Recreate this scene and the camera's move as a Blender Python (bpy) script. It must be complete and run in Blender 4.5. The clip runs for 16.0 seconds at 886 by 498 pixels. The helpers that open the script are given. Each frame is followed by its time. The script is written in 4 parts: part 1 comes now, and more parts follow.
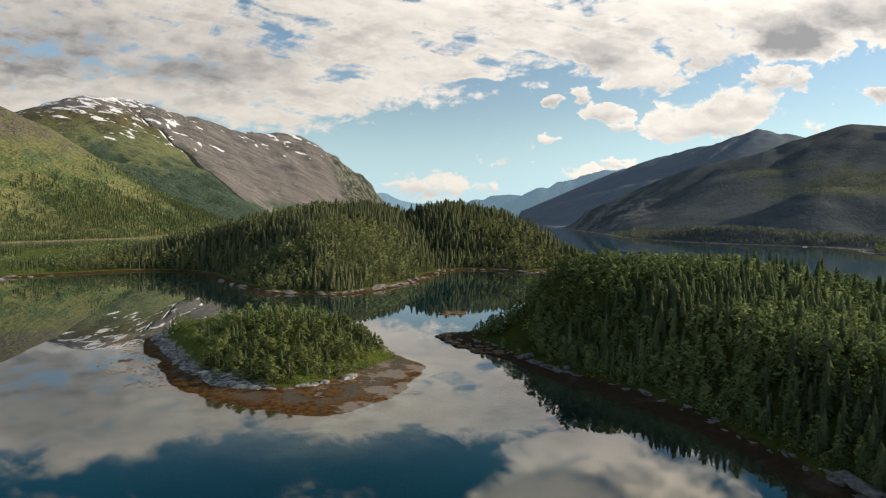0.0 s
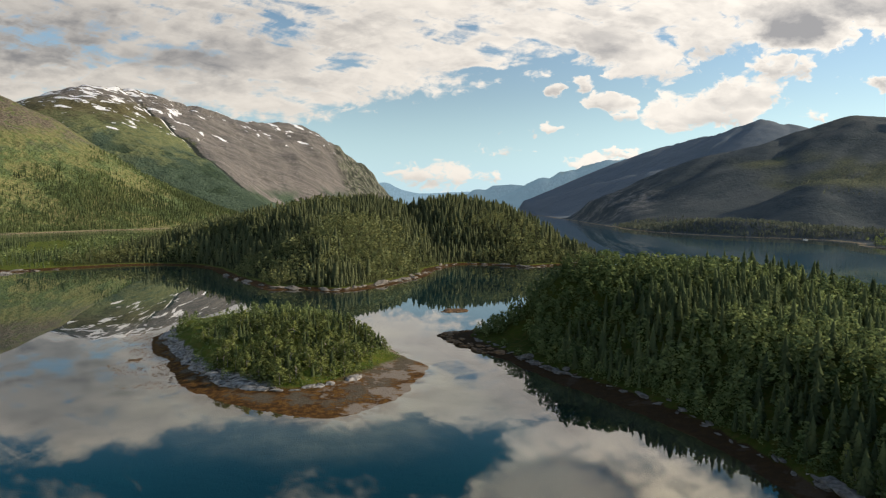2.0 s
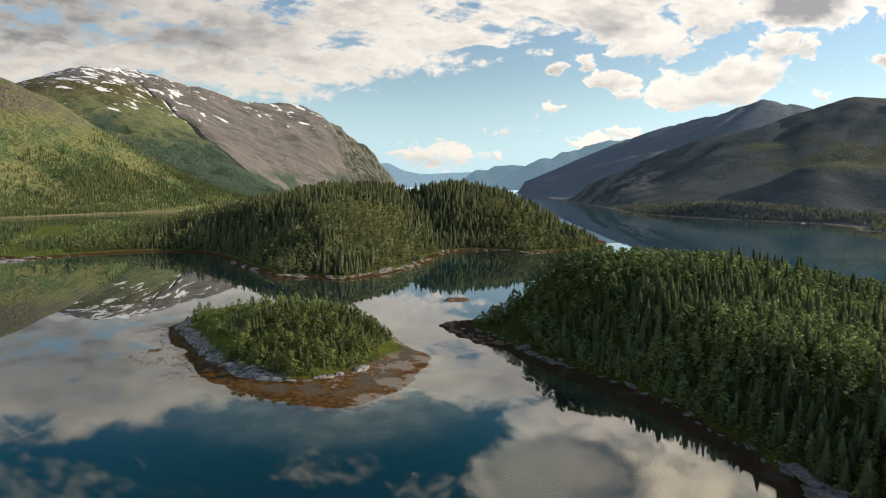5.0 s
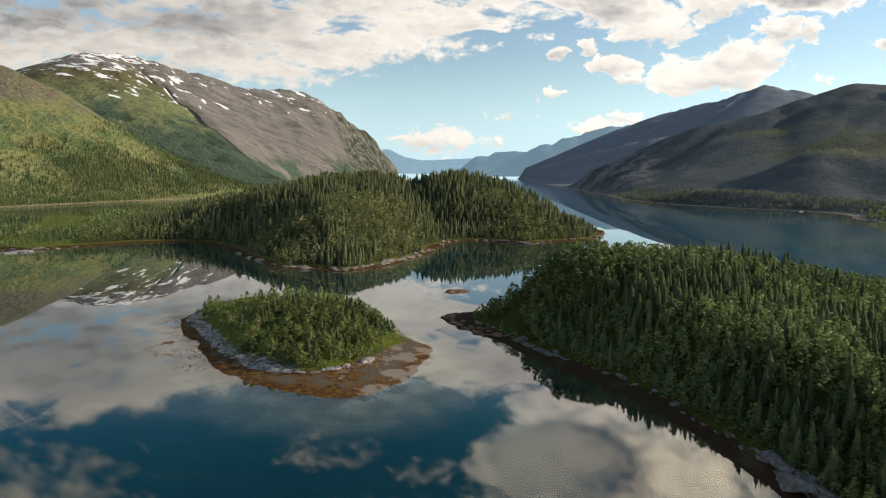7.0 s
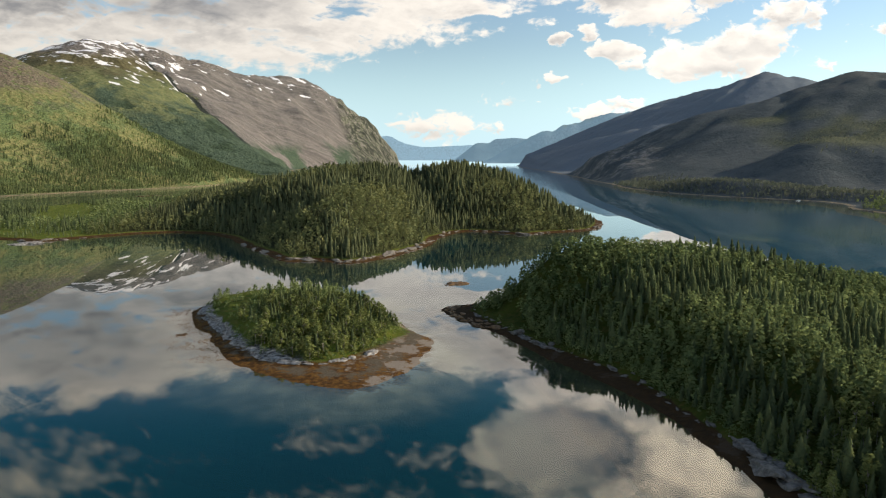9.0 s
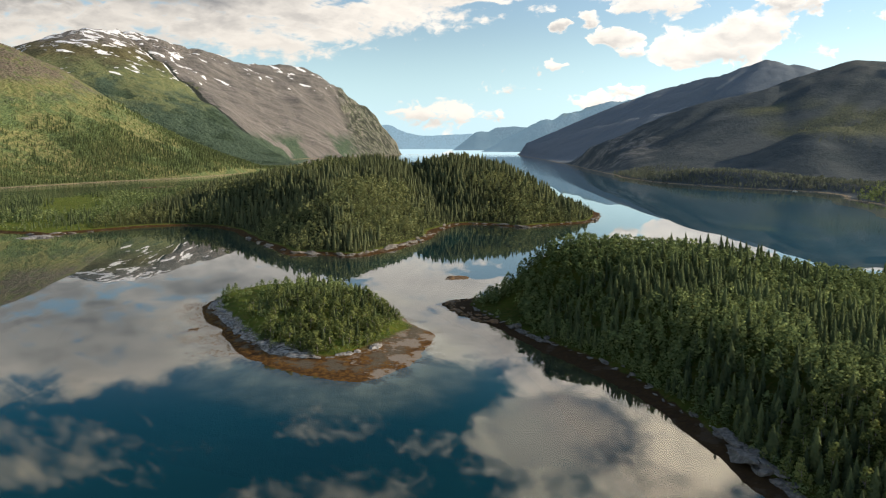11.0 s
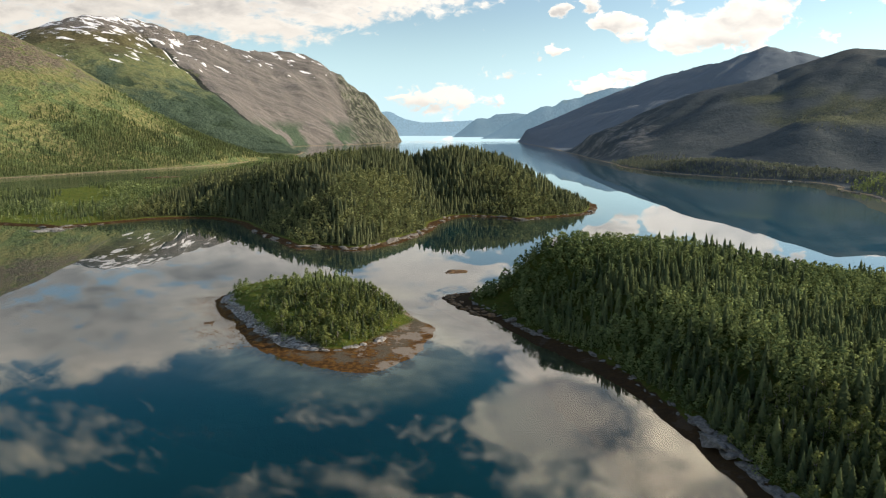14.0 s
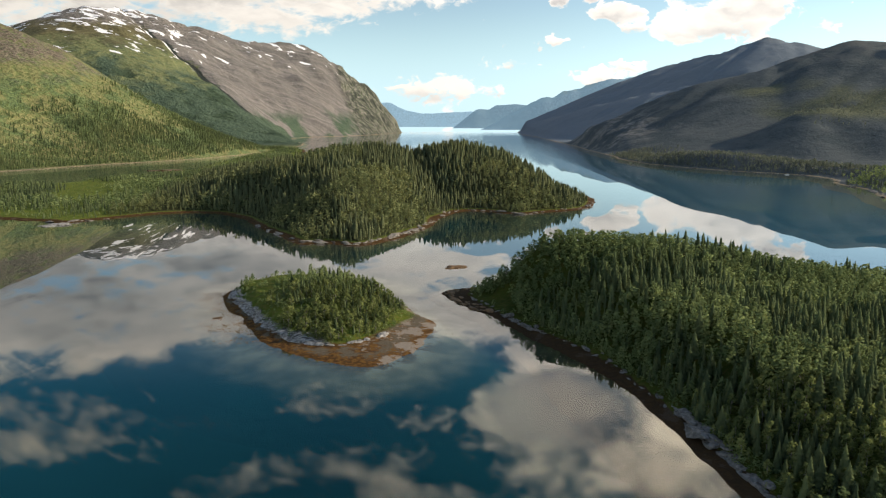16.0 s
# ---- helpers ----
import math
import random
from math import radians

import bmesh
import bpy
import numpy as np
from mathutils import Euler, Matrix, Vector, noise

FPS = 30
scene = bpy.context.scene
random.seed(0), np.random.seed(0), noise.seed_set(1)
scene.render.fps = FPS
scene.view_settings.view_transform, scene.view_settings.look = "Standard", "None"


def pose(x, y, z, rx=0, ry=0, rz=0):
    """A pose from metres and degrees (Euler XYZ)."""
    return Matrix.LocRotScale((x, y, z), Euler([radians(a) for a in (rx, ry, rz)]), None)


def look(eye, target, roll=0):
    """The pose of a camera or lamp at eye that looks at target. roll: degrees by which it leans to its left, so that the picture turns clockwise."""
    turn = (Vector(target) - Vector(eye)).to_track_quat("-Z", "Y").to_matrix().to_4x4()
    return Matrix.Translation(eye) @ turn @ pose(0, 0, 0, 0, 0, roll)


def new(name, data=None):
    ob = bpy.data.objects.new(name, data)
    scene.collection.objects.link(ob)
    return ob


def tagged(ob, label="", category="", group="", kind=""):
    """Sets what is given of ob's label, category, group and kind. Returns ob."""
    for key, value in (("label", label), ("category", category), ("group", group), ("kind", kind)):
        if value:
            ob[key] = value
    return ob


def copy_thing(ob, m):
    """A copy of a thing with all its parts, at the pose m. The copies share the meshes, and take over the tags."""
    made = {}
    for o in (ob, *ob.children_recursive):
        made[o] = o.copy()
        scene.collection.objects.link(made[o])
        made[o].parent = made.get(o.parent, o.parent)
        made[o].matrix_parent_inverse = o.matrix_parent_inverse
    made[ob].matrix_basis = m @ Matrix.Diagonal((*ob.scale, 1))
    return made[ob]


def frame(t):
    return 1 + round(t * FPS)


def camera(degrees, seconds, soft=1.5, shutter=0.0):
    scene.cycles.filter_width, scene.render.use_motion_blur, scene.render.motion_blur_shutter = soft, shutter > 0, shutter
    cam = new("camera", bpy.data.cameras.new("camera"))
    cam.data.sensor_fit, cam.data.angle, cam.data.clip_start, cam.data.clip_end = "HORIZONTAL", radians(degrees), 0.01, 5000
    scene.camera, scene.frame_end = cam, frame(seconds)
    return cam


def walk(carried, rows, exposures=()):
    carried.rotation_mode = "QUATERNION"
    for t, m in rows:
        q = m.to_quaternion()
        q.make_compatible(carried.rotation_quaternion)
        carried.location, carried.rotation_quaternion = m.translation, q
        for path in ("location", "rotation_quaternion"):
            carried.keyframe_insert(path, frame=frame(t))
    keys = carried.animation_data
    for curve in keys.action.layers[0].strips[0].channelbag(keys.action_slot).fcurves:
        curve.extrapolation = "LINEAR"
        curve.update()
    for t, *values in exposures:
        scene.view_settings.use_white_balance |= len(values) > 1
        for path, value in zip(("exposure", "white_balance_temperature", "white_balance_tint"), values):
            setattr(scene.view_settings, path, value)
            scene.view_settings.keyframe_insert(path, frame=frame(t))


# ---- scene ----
cam = camera(62.0, 16.0, 1.2)
PATH = [
    (0, (-0.364, -2.791, 39.858), (-0.391, -0.793, 39.767), 0.0),
    (0.5, (-0.399, -3.494, 40.919), (-0.427, -1.496, 40.821), 0.0),
    (1, (-0.427, -4.401, 41.921), (-0.456, -2.404, 41.816), 0.0),
    (1.5, (-0.449, -5.506, 42.882), (-0.48, -3.509, 42.77), 0.1),
    (2, (-0.465, -6.799, 43.818), (-0.497, -4.803, 43.698), 0.1),
    (2.5, (-0.476, -8.27, 44.741), (-0.509, -6.274, 44.613), 0.1),
    (3, (-0.482, -9.906, 45.663), (-0.516, -7.911, 45.526), 0.1),
    (3.5, (-0.483, -11.692, 46.591), (-0.518, -9.698, 46.446), 0.1),
    (4, (-0.479, -13.616, 47.533), (-0.514, -11.622, 47.378), 0.1),
    (6.5, (-0.398, -24.772, 52.567), (-0.436, -22.783, 52.364), 0.0),
    (7, (-0.371, -27.214, 53.644), (-0.409, -25.226, 53.431), 0.0),
    (7.5, (-0.341, -29.697, 54.742), (-0.38, -27.71, 54.519), 0.0),
    (8, (-0.308, -32.21, 55.857), (-0.347, -30.224, 55.624), 0.0),
    (8.5, (-0.273, -34.745, 56.986), (-0.312, -32.76, 56.744), 0.0),
    (9, (-0.236, -37.292, 58.125), (-0.275, -35.308, 57.875), -0.0),
    (11.5, (-0.024, -50.014, 63.845), (-0.064, -48.036, 63.556), -0.1),
    (12, (0.021, -52.527, 64.97), (-0.019, -50.549, 64.674), -0.1),
    (12.5, (0.067, -55.022, 66.084), (0.027, -53.045, 65.782), -0.1),
    (13, (0.114, -57.498, 67.186), (0.074, -55.522, 66.878), -0.1),
    (13.5, (0.16, -59.951, 68.277), (0.12, -57.976, 67.963), -0.1),
    (14, (0.206, -62.379, 69.357), (0.166, -60.405, 69.038), -0.1),
    (14.5, (0.251, -64.778, 70.432), (0.212, -62.805, 70.106), -0.1),
    (15, (0.296, -67.141, 71.505), (0.257, -65.169, 71.173), -0.1),
    (15.5, (0.34, -69.462, 72.583), (0.301, -67.491, 72.245), -0.1),
    (16, (0.383, -71.731, 73.674), (0.343, -69.761, 73.33), -0.1),
]
walk(cam, [(t, look(eye, target, roll)) for t, eye, target, roll in PATH], [(0.0, -0.02, 6900, 11), (4.0, 0.06, 6900, 11), (8.0, 0.17, 6900, 11), (12.0, 0.27, 6900, 11), (16.0, 0.32, 6900, 11)])

# ---- light ----
SUN_AZ, SUN_EL = 88.0, 20.5          # degrees: clockwise from +y, above the horizon
sun_way = Vector((math.sin(radians(SUN_AZ)) * math.cos(radians(SUN_EL)), math.cos(radians(SUN_AZ)) * math.cos(radians(SUN_EL)), math.sin(radians(SUN_EL))))
lamp = bpy.data.lights.new("sun", "SUN")
lamp.energy, lamp.angle, lamp.color = 5.0, radians(0.6), (1.0, 0.86, 0.68)
sun = new("sun", lamp)
sun.matrix_world = look(sun_way * 1000, (0, 0, 0))
SKY, CLOUD = 0.12, 0.94


class Tree:
    """A short way to write node graphs."""

    def __init__(self, tree):
        self.tree = tree
        tree.nodes.clear()

    def node(self, kind, *links, **settings):
        n = self.tree.nodes.new(kind)
        get = settings.get
        if "operation" in settings:
            n.operation, n.use_clamp = get("operation"), get("use_clamp", False)
        if "interpolation_type" in settings:
            n.interpolation_type = get("interpolation_type")
        if "data_type" in settings:
            n.data_type = get("data_type")
        if "blend_type" in settings:
            n.blend_type = get("blend_type")
        if "attribute_name" in settings:
            n.attribute_name = get("attribute_name")
        if "vector_type" in settings:
            n.vector_type = get("vector_type")
        for k, v in links:
            self.set(n.inputs[k], v)
        return n

    def set(self, socket, v):
        if isinstance(v, bpy.types.NodeSocket):
            self.tree.links.new(v, socket)
        elif v is not None:
            if isinstance(v, (tuple, list)) and len(v) == 3 and socket.type == "RGBA":
                v = (*v, 1)
            socket.default_value = v

    def math(self, op, a, b=None, c=None, clamp=False):
        n = self.node("ShaderNodeMath", operation=op, use_clamp=clamp)
        for k, v in enumerate((a, b, c)):
            self.set(n.inputs[k], v)
        return n.outputs[0]

    def step(self, v, lo, hi, a=0.0, b=1.0):
        n = self.node("ShaderNodeMapRange", (0, v), (1, lo), (2, hi), (3, a), (4, b), interpolation_type="SMOOTHSTEP")
        return n.outputs[0]

    def mix(self, f, a, b):
        n = self.node("ShaderNodeMix", data_type="RGBA")
        self.set(n.inputs[0], f), self.set(n.inputs[6], a), self.set(n.inputs[7], b)
        return n.outputs[2]

    def noise(self, vector, scale, detail=4.0, rough=0.55, distortion=0.0):
        return self.node("ShaderNodeTexNoise", ("Vector", vector), ("Scale", scale), ("Detail", detail), ("Roughness", rough), ("Distortion", distortion)).outputs[0]

    def combine(self, x, y, z):
        return self.node("ShaderNodeCombineXYZ", (0, x), (1, y), (2, z)).outputs[0]


def build_world():
    world = bpy.data.worlds.new("sky")
    scene.world = world
    world.use_nodes = True
    g = Tree(world.node_tree)
    way = g.node("ShaderNodeTexCoord").outputs["Generated"]
    sep = g.node("ShaderNodeSeparateXYZ", (0, way))
    up = g.math("ABSOLUTE", sep.outputs[2])          # sky flipped below the horizon stands in for far mirroring water
    ahead = g.math("MAXIMUM", g.math("ABSOLUTE", sep.outputs[1]), 0.08)
    X, Y = g.math("DIVIDE", sep.outputs[0], ahead), g.math("DIVIDE", up, ahead)
    plain = g.combine(X, g.math("MULTIPLY", Y, 1.6), 0.0)
    puffs = g.node("ShaderNodeTexNoise", ("Vector", plain), ("Scale", 26.0), ("Detail", 6.0), ("Roughness", 0.52))
    bend = g.node("ShaderNodeSeparateColor", (0, puffs.outputs["Color"]))
    BX = g.math("ADD", X, g.math("MULTIPLY", g.math("SUBTRACT", bend.outputs[0], 0.5), 0.060))
    BY = g.math("ADD", Y, g.math("MULTIPLY", g.math("SUBTRACT", bend.outputs[1], 0.5), 0.040))
    flipped = g.combine(sep.outputs[0], sep.outputs[1], g.math("MAXIMUM", up, 0.02))
    sky = g.node("ShaderNodeTexSky")
    sky.sky_type, sky.sun_disc, sky.sun_elevation, sky.sun_rotation = "NISHITA", False, radians(SUN_EL), radians(SUN_AZ)
    sky.altitude, sky.air_density, sky.dust_density, sky.ozone_density = 100, 1.0, 0.15, 1.2
    g.set(sky.inputs[0], flipped)
    YS = g.math("ADD", g.math("ADD", 0.18, g.math("MULTIPLY", g.math("MINIMUM", Y, 0.3), 2.0)), g.math("MULTIPLY", g.math("MAXIMUM", g.math("SUBTRACT", Y, 0.3), 0.0), 1.2))     # rounder higher up
    warp = g.noise(g.combine(X, Y, 9.0), 6.0, 3, 0.5)
    flat = g.combine(g.math("ADD", X, g.math("MULTIPLY", warp, 0.06)), YS, 0.0)
    big = g.noise(flat, 6.5, 8, 0.62, 0.2)
    fine = g.noise(g.combine(X, g.math("ADD", g.math("MULTIPLY", YS, 1.38), g.math("MULTIPLY", X, -0.5)), 3.0), 17.0, 6, 0.62, 0.5)
    # the broad high sheet: its lower edge climbs to the right, its upper edge lies above
    edge = g.math("ADD", 0.106, g.math("MULTIPLY", g.math("MAXIMUM", g.math("ADD", X, 0.2), 0.0), 0.225))
    sheet = g.math("MULTIPLY", g.step(g.math("SUBTRACT", Y, edge), -0.035, 0.045), g.step(g.math("ADD", Y, g.math("MULTIPLY", g.math("MINIMUM", g.math("ADD", X, 0.3), 0.0), 0.22)), 0.27, 0.345, 1.0, 0.0))
    field = g.math("MULTIPLY", sheet, 1.0)
    field = g.math("MAXIMUM", field, g.step(Y, 0.7, 1.1, 0.0, 0.40))     # unseen broken cloud overhead, added to lift the shadows
    grey = g.math("MULTIPLY", sheet, 0.0)
    for cx, cy, rx, ry, weight, dark in CLOUDS:
        dx = g.math("MULTIPLY", g.math("SUBTRACT", BX, cx), 1 / rx)
        dy = g.math("MULTIPLY", g.math("SUBTRACT", BY, cy), 1 / ry)
        r = g.math("SQRT", g.math("ADD", g.math("MULTIPLY", dx, dx), g.math("MULTIPLY", dy, dy)))
        blob = g.step(r, 0.3, 1.55 if cy < 0.3 else 1.35, 1.0, 0.0)
        if weight > 0:
            field = g.math("MAXIMUM", field, g.math("MULTIPLY", blob, weight * (1.4 if cy < 0.3 and cx > 0.1 else 1.0)))
        else:
            field = g.math("ADD", field, g.math("MULTIPLY", blob, weight))
        if cy < 0.24 and weight > 0:
            dark = max(dark, 0.55)          # grey undersides
            low = g.step(dy, -0.9, 0.25, dark, dark * 0.12)
            grey = g.math("MAXIMUM", grey, g.math("MULTIPLY", g.step(r, 0.5, 1.25, 1.0, 0.0), low))
        elif dark:
            low = g.step(dy, -0.9, 0.5, dark, dark * 0.35)
            grey = g.math("MAXIMUM", grey, g.math("MULTIPLY", g.step(r, 0.3, 1.0, 1.0, 0.0), low))
    rough = g.math("ADD", g.math("MULTIPLY", big, 0.75), g.math("MULTIPLY", fine, 0.5))
    dens = g.math("ADD", field, g.math("MULTIPLY", g.math("SUBTRACT", rough, 0.62), 2.9))
    band = g.noise(g.combine(g.math("MULTIPLY", X, 5.0), g.math("MULTIPLY", g.math("ADD", g.math("MULTIPLY", YS, 1.0), g.math("ADD", g.math("MULTIPLY", X, 0.42), g.math("MULTIPLY", warp, 0.12))), 30.0), 7.0), 1.0, 5, 0.55, 0.4)
    dens = g.math("ADD", dens, g.math("MULTIPLY", g.math("MULTIPLY", g.math("SUBTRACT", band, 0.5), sheet), 1.5))
    billow = g.node("ShaderNodeTexVoronoi", ("Vector", g.combine(BX, g.math("MULTIPLY", BY, 1.25), 0.0)), ("Scale", 42.0), ("Detail", 2.0), ("Roughness", 0.6)).outputs["Distance"]
    dens = g.math("ADD", dens, g.math("MULTIPLY", g.math("SUBTRACT", 0.66, billow), g.math("MULTIPLY", g.step(Y, 0.32, 0.25), g.math("SUBTRACT", 0.85, g.math("MULTIPLY", sheet, 0.60)))))
    high = g.step(Y, 0.28, 0.38)
    fleece = g.noise(g.combine(X, Y, 2.0), 17.0, 5, 0.6, 0.2)
    dens = g.math("ADD", dens, g.math("MULTIPLY", g.math("MULTIPLY", g.math("SUBTRACT", fleece, 0.5), high), 0.9))
    dens = g.math("SUBTRACT", dens, g.math("MULTIPLY", high, 0.16))
    cover = g.step(dens, g.math("SUBTRACT", 0.30, g.math("MULTIPLY", high, 0.14)), g.math("ADD", 0.86, g.math("MULTIPLY", high, 0.42)))
    mottle = g.step(g.noise(g.combine(X, g.math("MULTIPLY", Y, 2.4), 5.0), 8.0, 7, 0.6, 0.3), 0.36, 0.66)
    thick = g.math("MULTIPLY", g.math("MULTIPLY", g.step(dens, 0.6, 1.3), mottle), g.step(Y, 0.10, 0.17))
    ribs = g.step(g.noise(g.combine(g.math("ADD", X, g.math("MULTIPLY", Y, 0.9)), g.math("MULTIPLY", Y, 2.2), 1.0), 24.0, 5, 0.55, 0.3), 0.36, 0.64, 0.20, 0.0)
    grey = g.math("ADD", grey, g.math("MULTIPLY", sheet, ribs))
    shade = g.math("ADD", g.math("MULTIPLY", grey, g.math("ADD", 0.9, g.math("MULTIPLY", mottle, 0.15))), g.math("MULTIPLY", thick, 0.40), clamp=True)
    colour = g.mix(shade, (1.025, 0.985, 0.925), (0.36, 0.365, 0.385))
    colour = g.mix(g.step(Y, 0.28, 0.40), colour, g.node("ShaderNodeMix", (0, 1.0), (6, colour), (7, (1.0, 0.92, 0.77, 1.0)), data_type="RGBA", blend_type="MULTIPLY").outputs[2])
    cover = g.math("MULTIPLY", cover, 0.97)
    misty = g.math("MULTIPLY", g.step(Y, 0.0, 0.16, 1.0, 0.0), 0.75)
    clear = g.mix(misty, sky.outputs[0], (4.3, 6.5, 8.1))
    bright = g.step(X, -0.1, 0.5, 1.0, 1.25)          # paler towards the sun
    clear = g.node("ShaderNodeMix", (0, 1.0), (6, clear), (7, g.combine(bright, bright, bright)), data_type="RGBA", blend_type="MULTIPLY").outputs[2]
    clear = g.node("ShaderNodeMix", (0, 1.0), (6, clear), (7, (0.95, 1.02, 1.06, 1.0)), data_type="RGBA", blend_type="MULTIPLY").outputs[2]
    clear = g.node("ShaderNodeMix", (0, g.math("MULTIPLY", g.step(Y, 0.22, 0.40), g.step(Y, 0.7, 1.1, 1.0, 0.0))), (6, clear), (7, (0.15, 0.54, 0.63, 1.0)), data_type="RGBA", blend_type="MULTIPLY").outputs[2]     # darker blue band, set so that its reflection turns the water teal
    a = g.node("ShaderNodeBackground", (0, clear), (1, SKY)).outputs[0]
    glow = g.math("ADD", CLOUD, g.math("MULTIPLY", g.math("MULTIPLY", g.step(Y, 0.265, 0.43), g.step(Y, 0.65, 1.0, 1.0, 0.15)), g.step(X, -0.2, 0.1, CLOUD * 1.5, CLOUD * 2.9)))     # clouds above the view are boosted so that the water reflects them brightly
    glow = g.math("MULTIPLY", glow, g.step(X, -0.6, 0.4, 0.74, 1.12))     # brighter towards the sun
    b = g.node("ShaderNodeBackground", (0, colour), (1, glow)).outputs[0]
    both = g.node("ShaderNodeMixShader", (0, cover), (1, a), (2, b)).outputs[0]
    g.node("ShaderNodeOutputWorld", (0, both))


# clouds: across, up (as slopes from straight ahead), half width, half height, weight, greyness
HEAPED = [
    (0.452, 0.243, 0.080, 0.040, 1.35, 1.5),
    (0.541, 0.278, 0.100, 0.042, 1.25, 0.9),
    (0.590, 0.255, 0.070, 0.034, 1.15, 0.3),
    (0.300, 0.122, 0.055, 0.020, 1.10, 0.35),
    (0.300, 0.110, 0.048, 0.013, 1.00, 0.25),
    (0.346, 0.130, 0.070, 0.029, 1.20, 0.75),
    (0.375, 0.152, 0.050, 0.030, 1.20, 0.20),
    (0.425, 0.185, 0.050, 0.026, 1.05, 0.10),
    (0.403, 0.154, 0.054, 0.028, 1.10, 0.25),
    (0.449, 0.187, 0.034, 0.018, 1.00, 0.00),
    (0.231, 0.176, 0.034, 0.015, 1.00, 0.20),
    (0.265, 0.190, 0.064, 0.032, 1.20, 0.30),
    (0.215, 0.215, 0.070, 0.030, 1.10, 0.10),
    (0.340, 0.226, 0.064, 0.034, 1.05, 0.15),
    (0.204, 0.138, 0.032, 0.015, 1.00, 0.05),
    (0.133, 0.153, 0.013, 0.011, 1.00, 0.00),
    (0.169, 0.156, 0.017, 0.012, 0.95, 0.00),
    (0.228, 0.122, 0.020, 0.011, 1.00, 0.00),
]
SMALL = [
    (0.133, 0.102, 0.016, 0.010, 0.95, 0.00),
    (0.066, 0.102, 0.011, 0.007, 0.85, 0.00),
    (0.098, 0.102, 0.009, 0.006, 0.75, 0.00),
    (0.066, 0.074, 0.044, 0.009, 1.00, 0.05),
    (0.181, 0.059, 0.044, 0.010, 1.00, 0.10),
    (0.219, 0.070, 0.031, 0.006, 0.85, 0.00),
    (-0.030, 0.040, 0.078, 0.023, 1.05, 0.05),
    (0.044, 0.038, 0.023, 0.014, 1.00, 0.00),
    (0.572, 0.162, 0.038, 0.010, 0.95, 0.00),
    (0.472, 0.120, 0.031, 0.008, 0.60, 0.00),
    (-0.141, 0.194, 0.031, 0.015, -0.60, 0.00),
    (-0.241, 0.246, 0.023, 0.011, -0.45, 0.00),
    (0.035, 0.177, 0.046, 0.006, -0.40, 0.00),
]
HIGH = [
    (0.27, 0.445, 0.25, 0.15, 1.0, 0.0),
    (0.145, 0.417, 0.150, 0.085, 1.3, 2.8),
    (0.175, 0.322, 0.13, 0.052, 1.05, 0.15),
    (-0.172, 0.400, 0.095, 0.034, 0.62, 0.15),
    (-0.044, 0.420, 0.070, 0.028, 0.64, 0.10),
    (-0.15, 0.490, 0.12, 0.045, 0.60, 0.2),
    (-0.26, 0.525, 0.14, 0.050, 0.60, 0.3),
    (-0.60, 0.43, 0.18, 0.09, 0.66, 0.9),
    (-0.56, 0.245, 0.22, 0.08, 0.9, 0.8),
    (-0.34, 0.222, 0.15, 0.05, 0.9, 0.9),
    (-0.05, 0.55, 0.18, 0.05, 0.6, 0.3),
    (0.16, 0.57, 0.20, 0.05, 0.7, 0.4),
    (-0.33, 0.58, 0.18, 0.05, 0.55, 0.3),
]
CLOUDS = HEAPED + SMALL + HIGH
build_world()


# ---- materials ----
def material(name):
    m = bpy.data.materials.new(name)
    m.use_nodes = True
    g = Tree(m.node_tree)
    g.out = g.node("ShaderNodeOutputMaterial")
    return m, g


def finish(g, shader):
    g.tree.links.new(shader, g.out.inputs[0])


def principled(g, colour, rough=0.8, normal=None, **more):
    p = g.node("ShaderNodeBsdfPrincipled")
    g.set(p.inputs["Base Color"], colour), g.set(p.inputs["Roughness"], rough)
    if normal is not None:
        g.set(p.inputs["Normal"], normal)
    for k, v in more.items():
        g.set(p.inputs[k.replace("_", " ")], v)
    return p.outputs[0]


def bump(g, height, strength, distance):
    return g.node("ShaderNodeBump", ("Strength", strength), ("Distance", distance), ("Height", height)).outputs[0]


def place(g):
    return g.node("ShaderNodeNewGeometry").outputs["Position"]


def water_material():
    m, g = material("water")
    p = place(g)
    wave = g.noise(p, 0.35, 3, 0.6)
    q = g.node("ShaderNodeSeparateXYZ", (0, p))
    breeze = g.math("MULTIPLY", g.step(q.outputs[0], -340.0, -420.0), g.step(q.outputs[1], 690.0, 760.0))
    ripple = g.math("MULTIPLY", breeze, 0.35)
    ripple = g.math("ADD", ripple, g.math("MULTIPLY", g.math("MULTIPLY", g.step(q.outputs[1], 900.0, 2200.0), g.step(q.outputs[0], 420.0, 150.0)), 0.22))
    ripple = g.math("ADD", ripple, g.math("MULTIPLY", g.math("MULTIPLY", g.step(q.outputs[0], 180.0, 320.0), g.step(q.outputs[1], 420.0, 600.0)), 0.10))
    n = bump(g, wave, ripple, 0.35)
    clear = g.node("ShaderNodeBsdfTransparent", (0, (0.80, 0.93, 0.93))).outputs[0]
    gloss = g.node("ShaderNodeBsdfGlossy", ("Color", (1, 1, 1)), ("Roughness", 0.006), ("Normal", n)).outputs[0]
    face = g.node("ShaderNodeLayerWeight", ("Blend", 0.5), ("Normal", n)).outputs["Facing"]
    f = g.math("ADD", 0.02, g.math("MULTIPLY", g.math("POWER", face, 4.7), 0.98))
    finish(g, g.node("ShaderNodeMixShader", (0, f), (1, clear), (2, gloss)).outputs[0])
    return m


